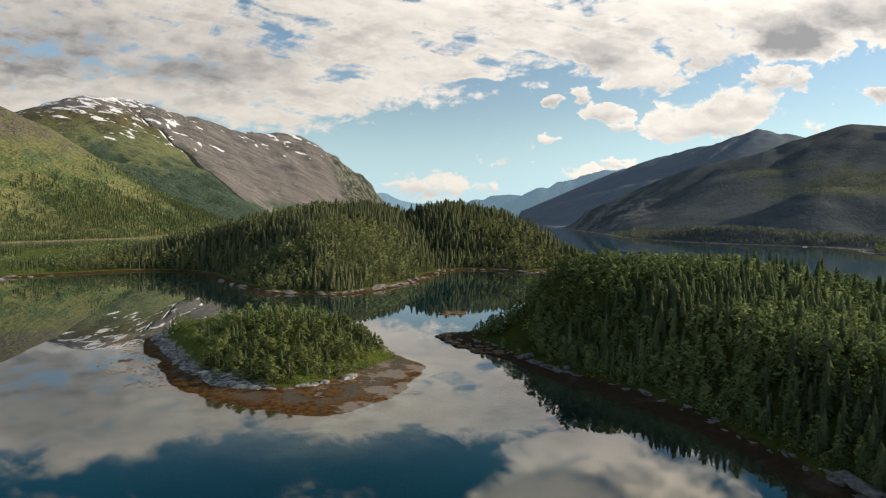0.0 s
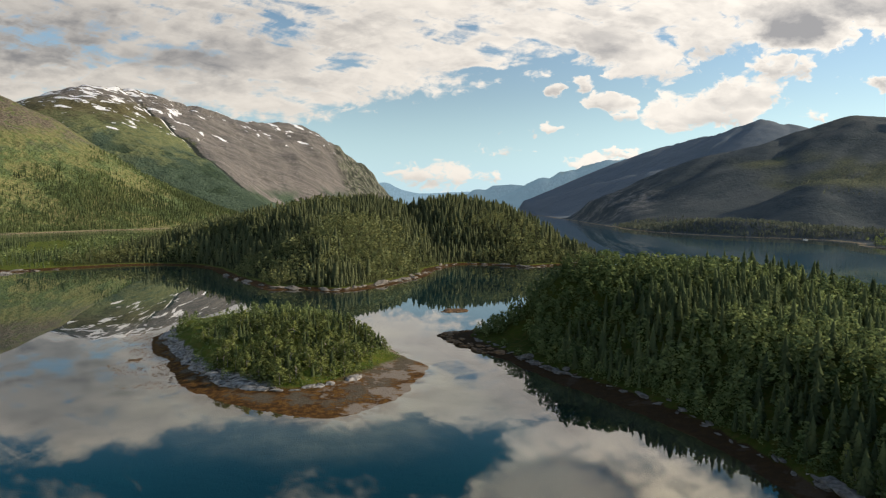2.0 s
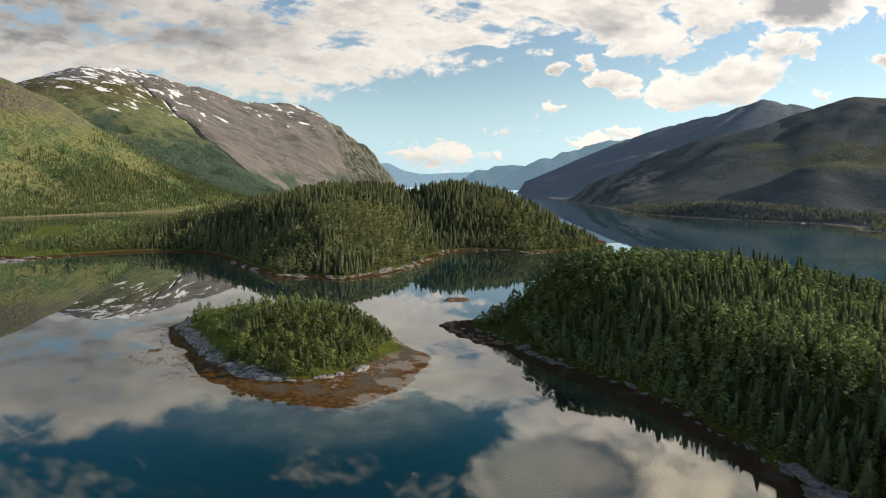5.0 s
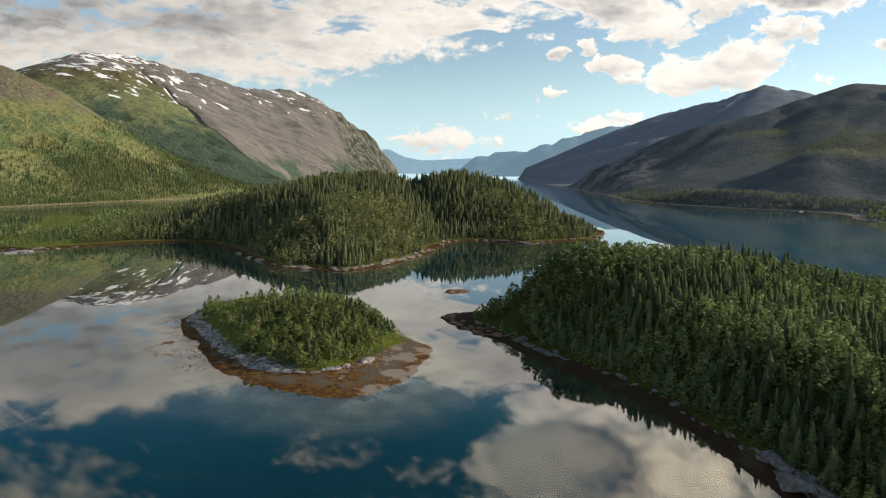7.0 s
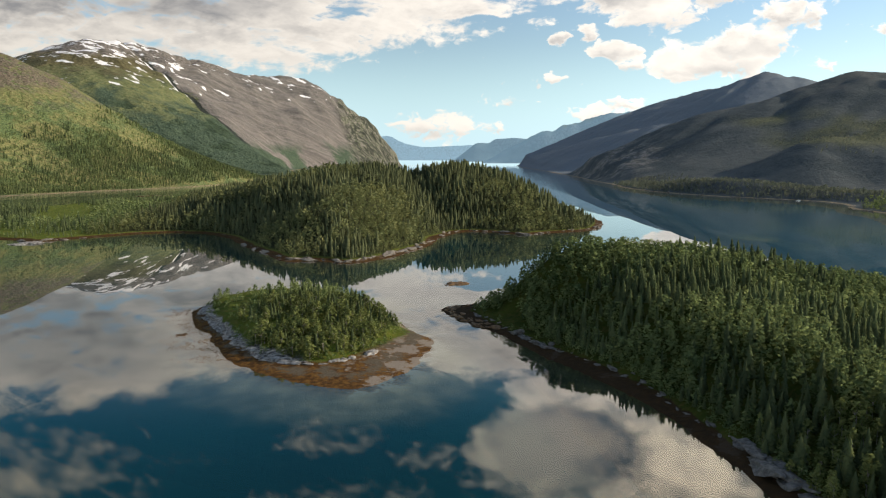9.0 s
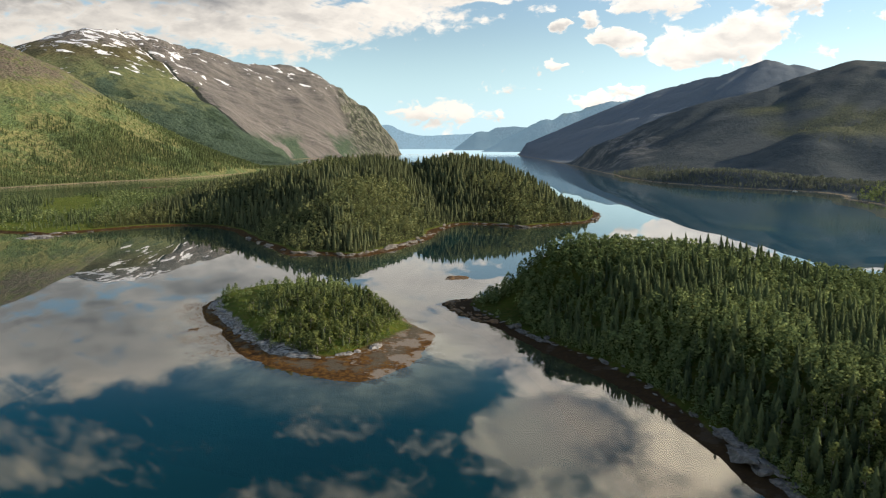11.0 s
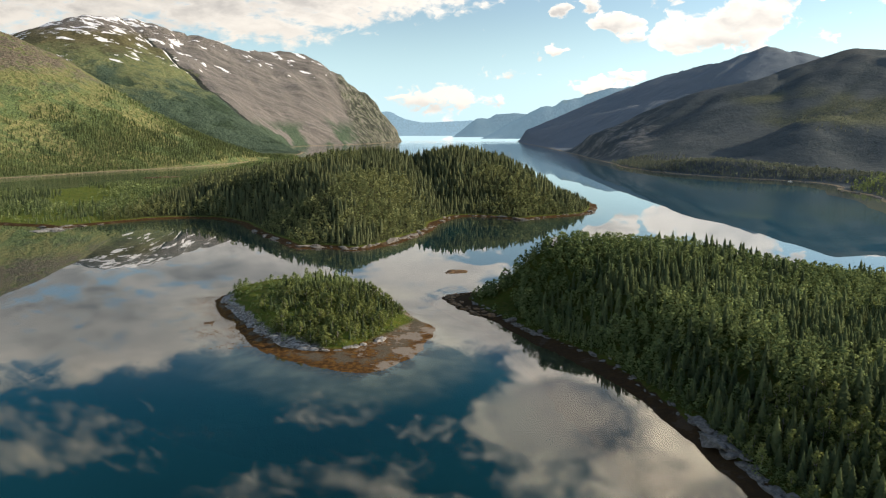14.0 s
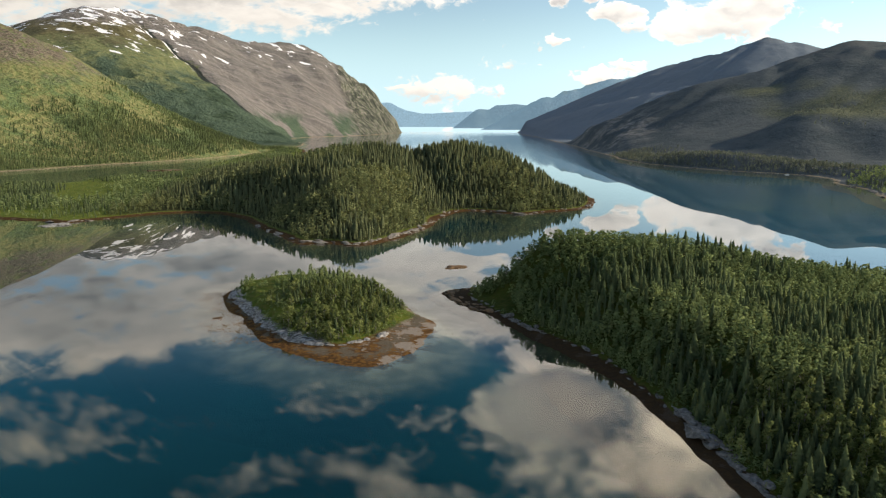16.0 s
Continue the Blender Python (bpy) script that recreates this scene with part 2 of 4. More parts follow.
def bed_material():
    m, g = material("deep_bed")
    p = place(g)
    q = g.node("ShaderNodeSeparateXYZ", (0, p))
    fjord = g.math("MULTIPLY", g.step(q.outputs[0], 90.0, 260.0), g.step(q.outputs[1], 260.0, 420.0))
    # the bed's colour carries the teal of the water above it
    c = g.mix(g.step(g.noise(p, 0.01, 4), 0.35, 0.7), (0.0018, 0.021, 0.026), (0.0026, 0.035, 0.040))
    # paler in the fjord, painted for light scattered in its water
    c = g.mix(fjord, c, (0.036, 0.125, 0.180))
    finish(g, principled(g, c, 0.9, Specular_IOR_Level=0.02))
    return m


def shore_material(name, sand=0.0, top=1.0, bare=0.86, green=1.0, wet=1.0):
    """Ground that goes from the sea bed over weed, rock and gravel to grass and forest floor."""
    m, g = material(name)
    p = place(g)
    geo = g.node("ShaderNodeNewGeometry")
    z = g.node("ShaderNodeSeparateXYZ", (0, p)).outputs[2]
    nz = g.node("ShaderNodeSeparateXYZ", (0, geo.outputs["Normal"])).outputs[2]
    n1, n2, n3 = g.noise(p, 0.12, 5, 0.6), g.noise(p, 0.6, 5, 0.65), g.noise(p, 3.0, 4, 0.6)
    weed_c = g.mix(g.step(n3, 0.3, 0.7), (0.115, 0.056, 0.016), (0.200, 0.108, 0.032))
    weed_c = g.mix(g.step(n2, 0.35, 0.6), weed_c, (0.06, 0.032, 0.014))
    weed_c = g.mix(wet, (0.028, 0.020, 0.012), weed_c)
    sand_c = g.mix(n3, (0.17, 0.14, 0.11), (0.29, 0.255, 0.215))
    spit = g.math("ADD", n1, g.math("MULTIPLY", n2, 0.4))
    if sand >= 1.0:
        spit = g.math("ADD", spit, g.step(g.node("ShaderNodeSeparateXYZ", (0, p)).outputs[0], -36.0, -18.0, -0.12, 0.10))
    if sand >= 1.0:          # weed along the water's edge, grey-brown mud within
        mud = g.mix(g.step(n3, 0.35, 0.65), (0.074, 0.063, 0.045), (0.138, 0.117, 0.086))
        inner = g.step(g.math("ADD", z, g.math("MULTIPLY", g.math("SUBTRACT", n2, 0.5), 0.9)), 0.22, 0.42)
        weed_c = g.mix(inner, weed_c, g.mix(g.step(n1, 0.44, 0.54), mud, weed_c))
    low = g.mix(g.math("MULTIPLY", g.step(spit, 0.76, 0.84), sand), weed_c, sand_c)
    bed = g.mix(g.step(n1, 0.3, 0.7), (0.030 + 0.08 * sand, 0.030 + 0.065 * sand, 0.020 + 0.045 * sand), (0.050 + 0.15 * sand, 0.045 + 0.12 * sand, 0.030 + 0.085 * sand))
    dim = 0.4 if wet < 0.2 else 1.0          # the headland's shade on the water, put into its deep bed colour
    # with depth the bed takes on the water's teal
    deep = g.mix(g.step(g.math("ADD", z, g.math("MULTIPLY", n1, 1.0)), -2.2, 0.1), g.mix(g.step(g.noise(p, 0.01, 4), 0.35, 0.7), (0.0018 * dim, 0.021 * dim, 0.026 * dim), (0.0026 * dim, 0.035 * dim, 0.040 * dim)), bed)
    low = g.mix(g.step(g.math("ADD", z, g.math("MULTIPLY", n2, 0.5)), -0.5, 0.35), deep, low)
    strata = g.noise(g.node("ShaderNodeMapping", ("Vector", p), ("Rotation", (0, 0, 0.7)), ("Scale", (0.35, 2.6, 1.5))).outputs[0], 1.0, 5, 0.6)
    rock = g.mix(g.step(strata, 0.40, 0.60), (0.065, 0.062, 0.056), (0.36, 0.35, 0.33))
    rock = g.mix(g.step(n3, 0.55, 0.75), rock, (0.10, 0.095, 0.085))
    grass = g.mix(g.step(n1, 0.3, 0.7), (0.050 * green, 0.085 * green, 0.016 * green), (0.105 * green, 0.135 * green, 0.022 * green))
    grass = g.mix(g.step(n2, 0.44, 0.68), grass, (0.135 * green, 0.125 * green, 0.035 * green))
    if 0.2 < sand < 0.5:          # dark needle litter under the island's woods
        q = g.node("ShaderNodeSeparateXYZ", (0, p))
        grass = g.mix(g.math("MULTIPLY", g.step(q.outputs[0], -285.0, -250.0), g.step(z, 0.9, 1.8)), grass, g.mix(n2, (0.022, 0.026, 0.012), (0.052, 0.058, 0.024)))
    high = g.mix(g.step(g.math("ADD", nz, g.math("MULTIPLY", n2, 0.16)), bare, bare + 0.06), rock, grass)
    if sand >= 1.0:          # the western bank is bare rock
        q = g.node("ShaderNodeSeparateXYZ", (0, p))
        west = g.math("ADD", q.outputs[0], g.math("MULTIPLY", q.outputs[1], 0.55))
        bank = g.math("MULTIPLY", g.step(g.math("ADD", west, g.math("MULTIPLY", n1, 14.0)), 56.0, 50.0), g.step(g.math("ADD", z, g.math("MULTIPLY", n2, -2.6)), 1.5, 0.9))
        high = g.mix(bank, high, rock)
    line = g.math("ADD", z, g.math("MULTIPLY", g.math("SUBTRACT", n2, 0.5), 0.7))
    c = g.mix(g.step(line, top - 0.15, top + 0.15), low, high)
    nrm = bump(g, g.math("ADD", n2, g.math("MULTIPLY", n3, 0.6)), 0.7, 0.35)
    finish(g, principled(g, c, 0.85, nrm, Specular_IOR_Level=0.03))
    return m


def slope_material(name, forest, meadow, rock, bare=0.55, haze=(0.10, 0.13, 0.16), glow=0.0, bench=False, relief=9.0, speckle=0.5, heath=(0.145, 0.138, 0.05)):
    """A mountain side: woods below, heath above, bare rock where steep or high."""
    m, g = material(name)
    p = place(g)
    q = g.node("ShaderNodeSeparateXYZ", (0, p))
    z = q.outputs[2]
    nz = g.node("ShaderNodeSeparateXYZ", (0, g.node("ShaderNodeNewGeometry").outputs["Normal"])).outputs[2]
    n0, n1, n2 = g.noise(p, 0.0035, 5, 0.55), g.noise(p, 0.015, 6, 0.62), g.noise(p, 0.09, 5, 0.65)
    speck = g.noise(p, 0.22, 3, 0.6)
    woods = g.mix(g.step(speck, 0.40, 0.62), tuple(v * speckle for v in forest), forest)
    green = g.mix(g.step(g.math("ADD", g.math("MULTIPLY", n1, 0.6), g.math("MULTIPLY", n0, 0.5)), 0.45, 0.65), woods, meadow)
    stone = g.mix(g.step(n2, 0.3, 0.7), tuple(v * 0.55 for v in rock), rock)
    tall = g.math("ADD", g.math("MULTIPLY", z, 1 / 600), g.math("MULTIPLY", g.math("SUBTRACT", n1, 0.5), 0.55))
    stony = g.step(g.math("ADD", tall, g.math("MULTIPLY", g.math("SUBTRACT", 1.0, nz), 0.6)), bare - 0.08, bare + 0.08)
    green = g.mix(g.step(tall, 0.36, 0.56), green, g.mix(n2, heath, tuple(v * 0.6 for v in heath)))
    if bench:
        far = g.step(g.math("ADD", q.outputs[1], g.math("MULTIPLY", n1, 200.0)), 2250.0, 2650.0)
        green = g.mix(far, green, (0.150, 0.182, 0.212))          # distance haze on the farther ridge, painted blue-grey
        # sunlight on the terrace, painted as a lighter olive
        terrace = g.math("MULTIPLY", g.step(nz, 0.90, 0.96), g.math("MULTIPLY", g.step(z, 60.0, 90.0), g.step(z, 190.0, 140.0)))
        terrace = g.math("MULTIPLY", terrace, g.math("MULTIPLY", g.step(q.outputs[0], 640.0, 720.0), g.step(q.outputs[1], 1900.0, 1750.0)))
        green = g.mix(terrace, green, g.mix(g.step(speck, 0.42, 0.6), (0.075, 0.088, 0.058), (0.135, 0.138, 0.080)))
        crag = g.math("MULTIPLY", g.step(q.outputs[0], 560.0, 430.0), g.math("MULTIPLY", g.math("MULTIPLY", g.step(q.outputs[1], 1500.0, 1700.0), g.step(q.outputs[1], 2500.0, 2200.0)), g.step(n1, 0.46, 0.58)))
        green = g.mix(crag, green, g.mix(g.step(n2, 0.4, 0.6), (0.09, 0.095, 0.09), (0.21, 0.205, 0.195)))
    c = g.mix(stony, green, stone)
    c = g.mix(g.step(g.math("ADD", z, g.math("MULTIPLY", n2, 1.2)), 1.0, 1.4), (0.30, 0.235, 0.15), c)
    nrm = bump(g, g.math("ADD", g.math("MULTIPLY", n1, 2.0), n2), 0.9, relief)
    shader = principled(g, c, 0.9, nrm, Specular_IOR_Level=0.08)
    # distance haze, added as an even glow
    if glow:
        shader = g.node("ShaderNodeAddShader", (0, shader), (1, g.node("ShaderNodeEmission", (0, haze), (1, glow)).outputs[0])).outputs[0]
    finish(g, shader)
    return m


def snow_mountain_material():
    """The western mountain: a wooded green spur in front, a grassy corrie, long bare rock slabs, a cracked cliff and old snow."""
    m, g = material("snowy_mountain_side")
    p = place(g)
    q = g.node("ShaderNodeSeparateXYZ", (0, p))
    x, y, z = q.outputs[0], q.outputs[1], q.outputs[2]
    nz = g.node("ShaderNodeSeparateXYZ", (0, g.node("ShaderNodeNewGeometry").outputs["Normal"])).outputs[2]
    n0, n1, n2, n3 = g.noise(p, 0.0035, 5, 0.55), g.noise(p, 0.015, 6, 0.62), g.noise(p, 0.09, 5, 0.65), g.noise(p, 0.22, 3, 0.6)

    def wander(n, much):
        return g.math("MULTIPLY", g.math("SUBTRACT", n, 0.5), much)

    def plus(*terms):
        total = terms[0]
        for t in terms[1:]:
            total = g.math("ADD", total, t)
        return total

    def both(*terms):
        total = terms[0]
        for t in terms[1:]:
            total = g.math("MULTIPLY", total, t)
        return total

    def streak(along, across, down, turn=0.595):
        return g.noise(g.node("ShaderNodeMapping", ("Vector", p), ("Rotation", (0, 0, turn)), ("Scale", (along, across, down)), vector_type="TEXTURE").outputs[0], 1.0, 6, 0.62)

    fore = g.step(y, 2250.0, 1950.0)
    line = g.math("MULTIPLY", plus(x, g.math("MULTIPLY", y, 1.04), -2028.0), 0.693)          # across the long straight gully
    slip, fine = streak(420.0, 20.0, 600.0), streak(220.0, 4.8, 360.0)
    # grass, heath and scrub; the greens carry some blue for distance haze
    grass = g.mix(g.step(n2, 0.35, 0.65), (0.126, 0.150, 0.068), (0.196, 0.204, 0.096))
    scrub = g.mix(g.step(n3, 0.40, 0.62), (0.044, 0.072, 0.052), (0.094, 0.130, 0.080))
    # patchy tone also paints lit rises, shaded hollows and cloud shade
    lower = g.step(plus(z, wander(n0, 420.0), wander(n1, 220.0)), 285.0, 215.0)
    green = g.mix(g.math("MAXIMUM", lower, g.math("MULTIPLY", g.step(n1, 0.52, 0.62), 0.75)), grass, scrub)
    grove = both(g.step(g.noise(p, 0.009, 5, 0.6), 0.53, 0.60), g.step(z, 300.0, 220.0))
    green = g.mix(grove, green, g.mix(g.step(n3, 0.40, 0.62), (0.026, 0.046, 0.030), (0.056, 0.082, 0.046)))
    heath = g.mix(g.step(n2, 0.38, 0.62), (0.085, 0.080, 0.042), (0.150, 0.132, 0.070))
    green = g.mix(g.step(plus(z, wander(n1, 190.0)), 340.0, 430.0), green, heath)
    # the spur in front: bright grass and leaf scrub, brown rock along its upper edge
    glade = g.mix(g.step(n2, 0.36, 0.62), (0.138, 0.160, 0.062), (0.225, 0.218, 0.094))
    glade = g.mix(g.step(plus(n1, wander(n3, 0.25)), 0.47, 0.57), glade, g.mix(g.step(n3, 0.4, 0.6), (0.078, 0.116, 0.052), (0.148, 0.190, 0.076)))
    brown = g.mix(g.step(plus(n3, wander(fine, 0.4)), 0.38, 0.60), (0.105, 0.088, 0.064), (0.200, 0.168, 0.128))
    glade = g.mix(both(g.step(plus(z, wander(n1, 210.0)), 150.0, 225.0), g.step(plus(n2, wander(n1, 0.5)), 0.38, 0.52)), glade, brown)
    green = g.mix(fore, green, glade)
    # bare rock
    slab = g.mix(g.step(slip, 0.30, 0.68), (0.125, 0.118, 0.112), (0.250, 0.230, 0.210))
    slab = g.mix(g.math("MULTIPLY", g.step(fine, 0.48, 0.60), 0.72), slab, (0.135, 0.125, 0.118))
    slab = g.mix(g.math("MULTIPLY", g.step(n1, 0.53, 0.66), 0.55), slab, (0.135, 0.128, 0.115))
    top = g.mix(g.step(n2, 0.36, 0.62), (0.105, 0.096, 0.086), (0.235, 0.215, 0.195))
    slab = g.mix(g.step(plus(z, wander(n1, 140.0), g.math("MULTIPLY", line, -0.10)), 395.0, 470.0), slab, top)
    slab = g.mix(g.math("MULTIPLY", g.step(n3, 0.54, 0.66), 0.45), slab, (0.11, 0.102, 0.094))
    tuft = both(g.step(plus(z, wander(n1, 150.0)), 135.0, 70.0), g.step(plus(n0, wander(n1, 0.5)), 0.46, 0.56))
    slab = g.mix(tuft, slab, scrub)
    # shade in the cliff's upright gullies and cracks, painted as dark streaks
    crack_shade = g.noise(g.node("ShaderNodeMapping", ("Vector", p), ("Scale", (0.035, 0.035, 0.006))).outputs[0], 1.0, 6, 0.68)
    cliff_c = g.mix(g.step(crack_shade, 0.44, 0.56), (0.042, 0.048, 0.038), g.mix(g.step(n2, 0.4, 0.6), (0.085, 0.105, 0.058), (0.23, 0.215, 0.19)))
    slab = g.mix(g.step(plus(x, g.math("MULTIPLY", y, 0.14), g.math("MULTIPLY", z, 0.26), wander(n1, 160.0)), -30.0, 40.0), slab, cliff_c)
    reach = plus(line, g.math("MULTIPLY", g.step(z, 120.0, 30.0), -290.0), wander(n1, 150.0), wander(n2, 40.0), wander(slip, 60.0))
    bare = g.math("MAXIMUM", g.step(reach, -6.0, 14.0), g.step(plus(z, wander(n1, 230.0)), 455.0, 520.0))
    c = g.mix(both(bare, g.math("SUBTRACT", 1.0, fore)), green, slab)
    c = g.mix(g.step(plus(z, g.math("MULTIPLY", n2, 1.2)), 1.0, 1.5), (0.30, 0.235, 0.15), c)
    # the gully, its shade painted as a dark line, and the snow
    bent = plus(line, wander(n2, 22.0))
    gully_shade = both(g.step(g.math("ABSOLUTE", bent), 15.0, 8.0), g.step(z, 60.0, 120.0), g.step(z, 500.0, 450.0))
    c = g.mix(gully_shade, c, (0.040, 0.048, 0.042))
    drift = g.noise(g.node("ShaderNodeMapping", ("Vector", p), ("Rotation", (0, 0, 0.15)), ("Scale", (0.0105, 0.022, 0.026))).outputs[0], 1.0, 4, 0.5)
    snow = plus(drift, g.math("MULTIPLY", plus(z, -380.0), 0.00042), g.step(z, 265.0, 330.0, -0.3, 0.0), g.step(line, 20.0, 160.0, 0.0, -0.045))
    strip = both(g.step(g.math("ABSOLUTE", plus(bent, 15.0)), 7.0, 4.0), g.step(z, 265.0, 290.0), g.step(n1, 0.42, 0.47), g.step(z, 540.0, 500.0))
    white = g.math("MAXIMUM", both(g.step(snow, 0.603, 0.618), g.math("SUBTRACT", 1.0, fore)), strip)
    c = g.mix(white, c, (0.85, 0.86, 0.88))
    rise = plus(g.math("MULTIPLY", n1, 2.0), n2, both(bare, plus(g.math("MULTIPLY", slip, 0.35), g.math("MULTIPLY", fine, 0.25))))
    finish(g, principled(g, c, 0.9, bump(g, rise, 0.9, 10.0), Specular_IOR_Level=0.08))
    return m


def foliage_material(name, dark, light, single):
    m, g = material(name)
    if single:
        t = g.node("ShaderNodeObjectInfo").outputs["Random"]
    else:
        t = g.node("ShaderNodeAttribute", attribute_name="tint").outputs["Fac"]
    leaf = g.node("ShaderNodeNewGeometry").outputs["Random Per Island"]
    c = g.mix(g.math("ADD", g.math("MULTIPLY", t, 0.90), g.math("MULTIPLY", leaf, 0.10)), dark, light)
    d = g.node("ShaderNodeBsdfDiffuse", (0, c)).outputs[0]
    tr = g.node("ShaderNodeBsdfTranslucent", (0, c)).outputs[0]
    finish(g, g.node("ShaderNodeMixShader", (0, 0.40), (1, d), (2, tr)).outputs[0])
    return m


def plain_material(name, a, b, scale=2.0, rough=0.85, height=0.05):
    m, g = material(name)
    p = place(g)
    n = g.noise(p, scale, 5, 0.65)
    c = g.mix(g.step(n, 0.3, 0.7), a, b)
    finish(g, principled(g, c, rough, bump(g, g.noise(p, scale * 2.5, 4), 0.6, height)))
    return m


WATER, BED = water_material(), bed_material()
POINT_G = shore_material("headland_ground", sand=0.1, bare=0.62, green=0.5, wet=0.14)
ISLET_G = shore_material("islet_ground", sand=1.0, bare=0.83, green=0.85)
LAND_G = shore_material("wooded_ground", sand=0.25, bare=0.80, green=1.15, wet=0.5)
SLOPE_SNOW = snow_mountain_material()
# the eastern colours are tinted blue for distance haze
SLOPE_EAST = slope_material("hazed_heath_side", (0.068, 0.087, 0.094), (0.090, 0.104, 0.106), (0.19, 0.20, 0.21), bare=0.92, relief=2.6, speckle=0.66, heath=(0.102, 0.109, 0.109), bench=True)
SPRUCE_DARK, SPRUCE_LIGHT = (0.060, 0.084, 0.045), (0.172, 0.212, 0.096)
BIRCH_DARK, BIRCH_LIGHT = (0.092, 0.122, 0.046), (0.250, 0.288, 0.102)
SPRUCE_S = foliage_material("spruce_needles", SPRUCE_DARK, SPRUCE_LIGHT, True)
SPRUCE_J = foliage_material("spruce_wood_needles", SPRUCE_DARK, SPRUCE_LIGHT, False)
BIRCH_S = foliage_material("birch_leaves", BIRCH_DARK, BIRCH_LIGHT, True)
BIRCH_J = foliage_material("birch_wood_leaves", (0.094, 0.137, 0.059), (0.286, 0.348, 0.146), False)
SLOPE_J = foliage_material("slope_wood_needles", (0.067, 0.092, 0.045), (0.140, 0.171, 0.071), False)
# the hilly island's woods have their own, duller tones
ISLE_J = foliage_material("island_spruce_needles", (0.070, 0.086, 0.049), (0.169, 0.189, 0.093), False)
ISLE_B = foliage_material("island_birch_leaves", (0.107, 0.131, 0.062), (0.249, 0.270, 0.120), False)
# distance haze is put into the eastern leaf colours
EAST_B = foliage_material("hazed_birch_leaves", (0.140, 0.162, 0.128), (0.195, 0.215, 0.158), False)
EAST_S = foliage_material("hazed_spruce_needles", (0.100, 0.122, 0.104), (0.145, 0.166, 0.130), False)
BARK = plain_material("grey_bark", (0.06, 0.05, 0.04), (0.14, 0.12, 0.10), 6)
WHITE_BARK = plain_material("birch_bark", (0.13, 0.12, 0.105), (0.34, 0.32, 0.30), 5)
ROCK = plain_material("pale_shore_rock", (0.055, 0.052, 0.047), (0.40, 0.385, 0.36), 0.7, 0.8, 0.15)
WARM = plain_material("warm_shore_rock", (0.085, 0.075, 0.062), (0.27, 0.24, 0.20), 0.9, 0.8, 0.15)
LEDGE = plain_material("dark_ledge_rock", (0.05, 0.048, 0.045), (0.17, 0.165, 0.155), 0.9, 0.8, 0.15)
PAINT = plain_material("white_boat_paint", (0.70, 0.70, 0.68), (0.80, 0.80, 0.79), 3.0, 0.35, 0.002)
WEED_ROCK = plain_material("weedy_rock", (0.06, 0.035, 0.015), (0.20, 0.11, 0.04), 1.2, 0.7, 0.12)


# ---- shapes of the land ----
def lattice(ix, iy, seed):
    n = (ix.astype(np.int64) * 374761393 + iy.astype(np.int64) * 668265263 + seed * 1442695041) & 0x7FFFFFFF
    n = ((n ^ (n >> 13)) * 1274126177) & 0x7FFFFFFF
    return ((n ^ (n >> 16)) & 0xFFFF) / 65535.0


def fbm(x, y, size, octaves=4, seed=0):
    """Value noise about 0, from -0.5 to 0.5, with lumps of that size in metres."""
    total, amp, norm = 0.0, 1.0, 0.0
    for o in range(octaves):
        u, v = x / size * 2 ** o + 31.7 * o, y / size * 2 ** o + 17.3 * o
        iu, iv = np.floor(u), np.floor(v)
        fu, fv = u - iu, v - iv
        fu, fv = fu * fu * (3 - 2 * fu), fv * fv * (3 - 2 * fv)
        a, b = lattice(iu, iv, seed + o), lattice(iu + 1, iv, seed + o)
        c, d = lattice(iu, iv + 1, seed + o), lattice(iu + 1, iv + 1, seed + o)
        total = total + amp * ((a * (1 - fu) + b * fu) * (1 - fv) + (c * (1 - fu) + d * fu) * fv - 0.5)
        norm += amp
        amp *= 0.5
    return total / norm


def rounded(points, times=2):
    p = np.array(points, float)
    for _ in range(times):
        q = np.roll(p, -1, 0)
        p = np.stack([p * 0.75 + q * 0.25, p * 0.25 + q * 0.75], 1).reshape(-1, 2)
    return p


def inland(poly, x, y):
    """Metres to the outline, positive inside it."""
    shape = x.shape
    x, y = x.ravel(), y.ravel()
    best, inside = np.full(x.shape, 1e12), np.zeros(x.shape, bool)
    for (ax, ay), (bx, by) in zip(poly, np.roll(poly, -1, 0)):
        dx, dy = bx - ax, by - ay
        t = np.clip(((x - ax) * dx + (y - ay) * dy) / (dx * dx + dy * dy + 1e-9), 0, 1)
        best = np.minimum(best, (x - ax - t * dx) ** 2 + (y - ay - t * dy) ** 2)
        if ay != by:
            inside ^= ((ay > y) != (by > y)) & (x < ax + (y - ay) / (by - ay) * dx)
    return (np.sqrt(best) * np.where(inside, 1, -1)).reshape(shape)


def smooth(v, lo, hi):
    t = np.clip((v - lo) / (hi - lo), 0, 1)
    return t * t * (3 - 2 * t)


def ridge(nodes, x, y, bend=1.25):
    """A ridge along nodes of (x, y, height, half width): the height of its flanks."""
    best = np.zeros(x.shape)
    for a, b in zip(nodes, nodes[1:]):
        dx, dy = b[0] - a[0], b[1] - a[1]
        t = np.clip(((x - a[0]) * dx + (y - a[1]) * dy) / (dx * dx + dy * dy), 0, 1)
        d = np.hypot(x - a[0] - t * dx, y - a[1] - t * dy)
        h, w = a[2] + t * (b[2] - a[2]), a[3] + t * (b[3] - a[3])
        u = np.clip(1 - d / w, 0, 1)
        best = np.maximum(best, h * (u ** bend * 0.65 + smooth(u, 0, 1) * 0.35))
    return best


def gauss(x, y, cx, cy, sx, sy, turn=0.0):
    c, s = math.cos(radians(turn)), math.sin(radians(turn))
    u, v = (x - cx) * c + (y - cy) * s, -(x - cx) * s + (y - cy) * c
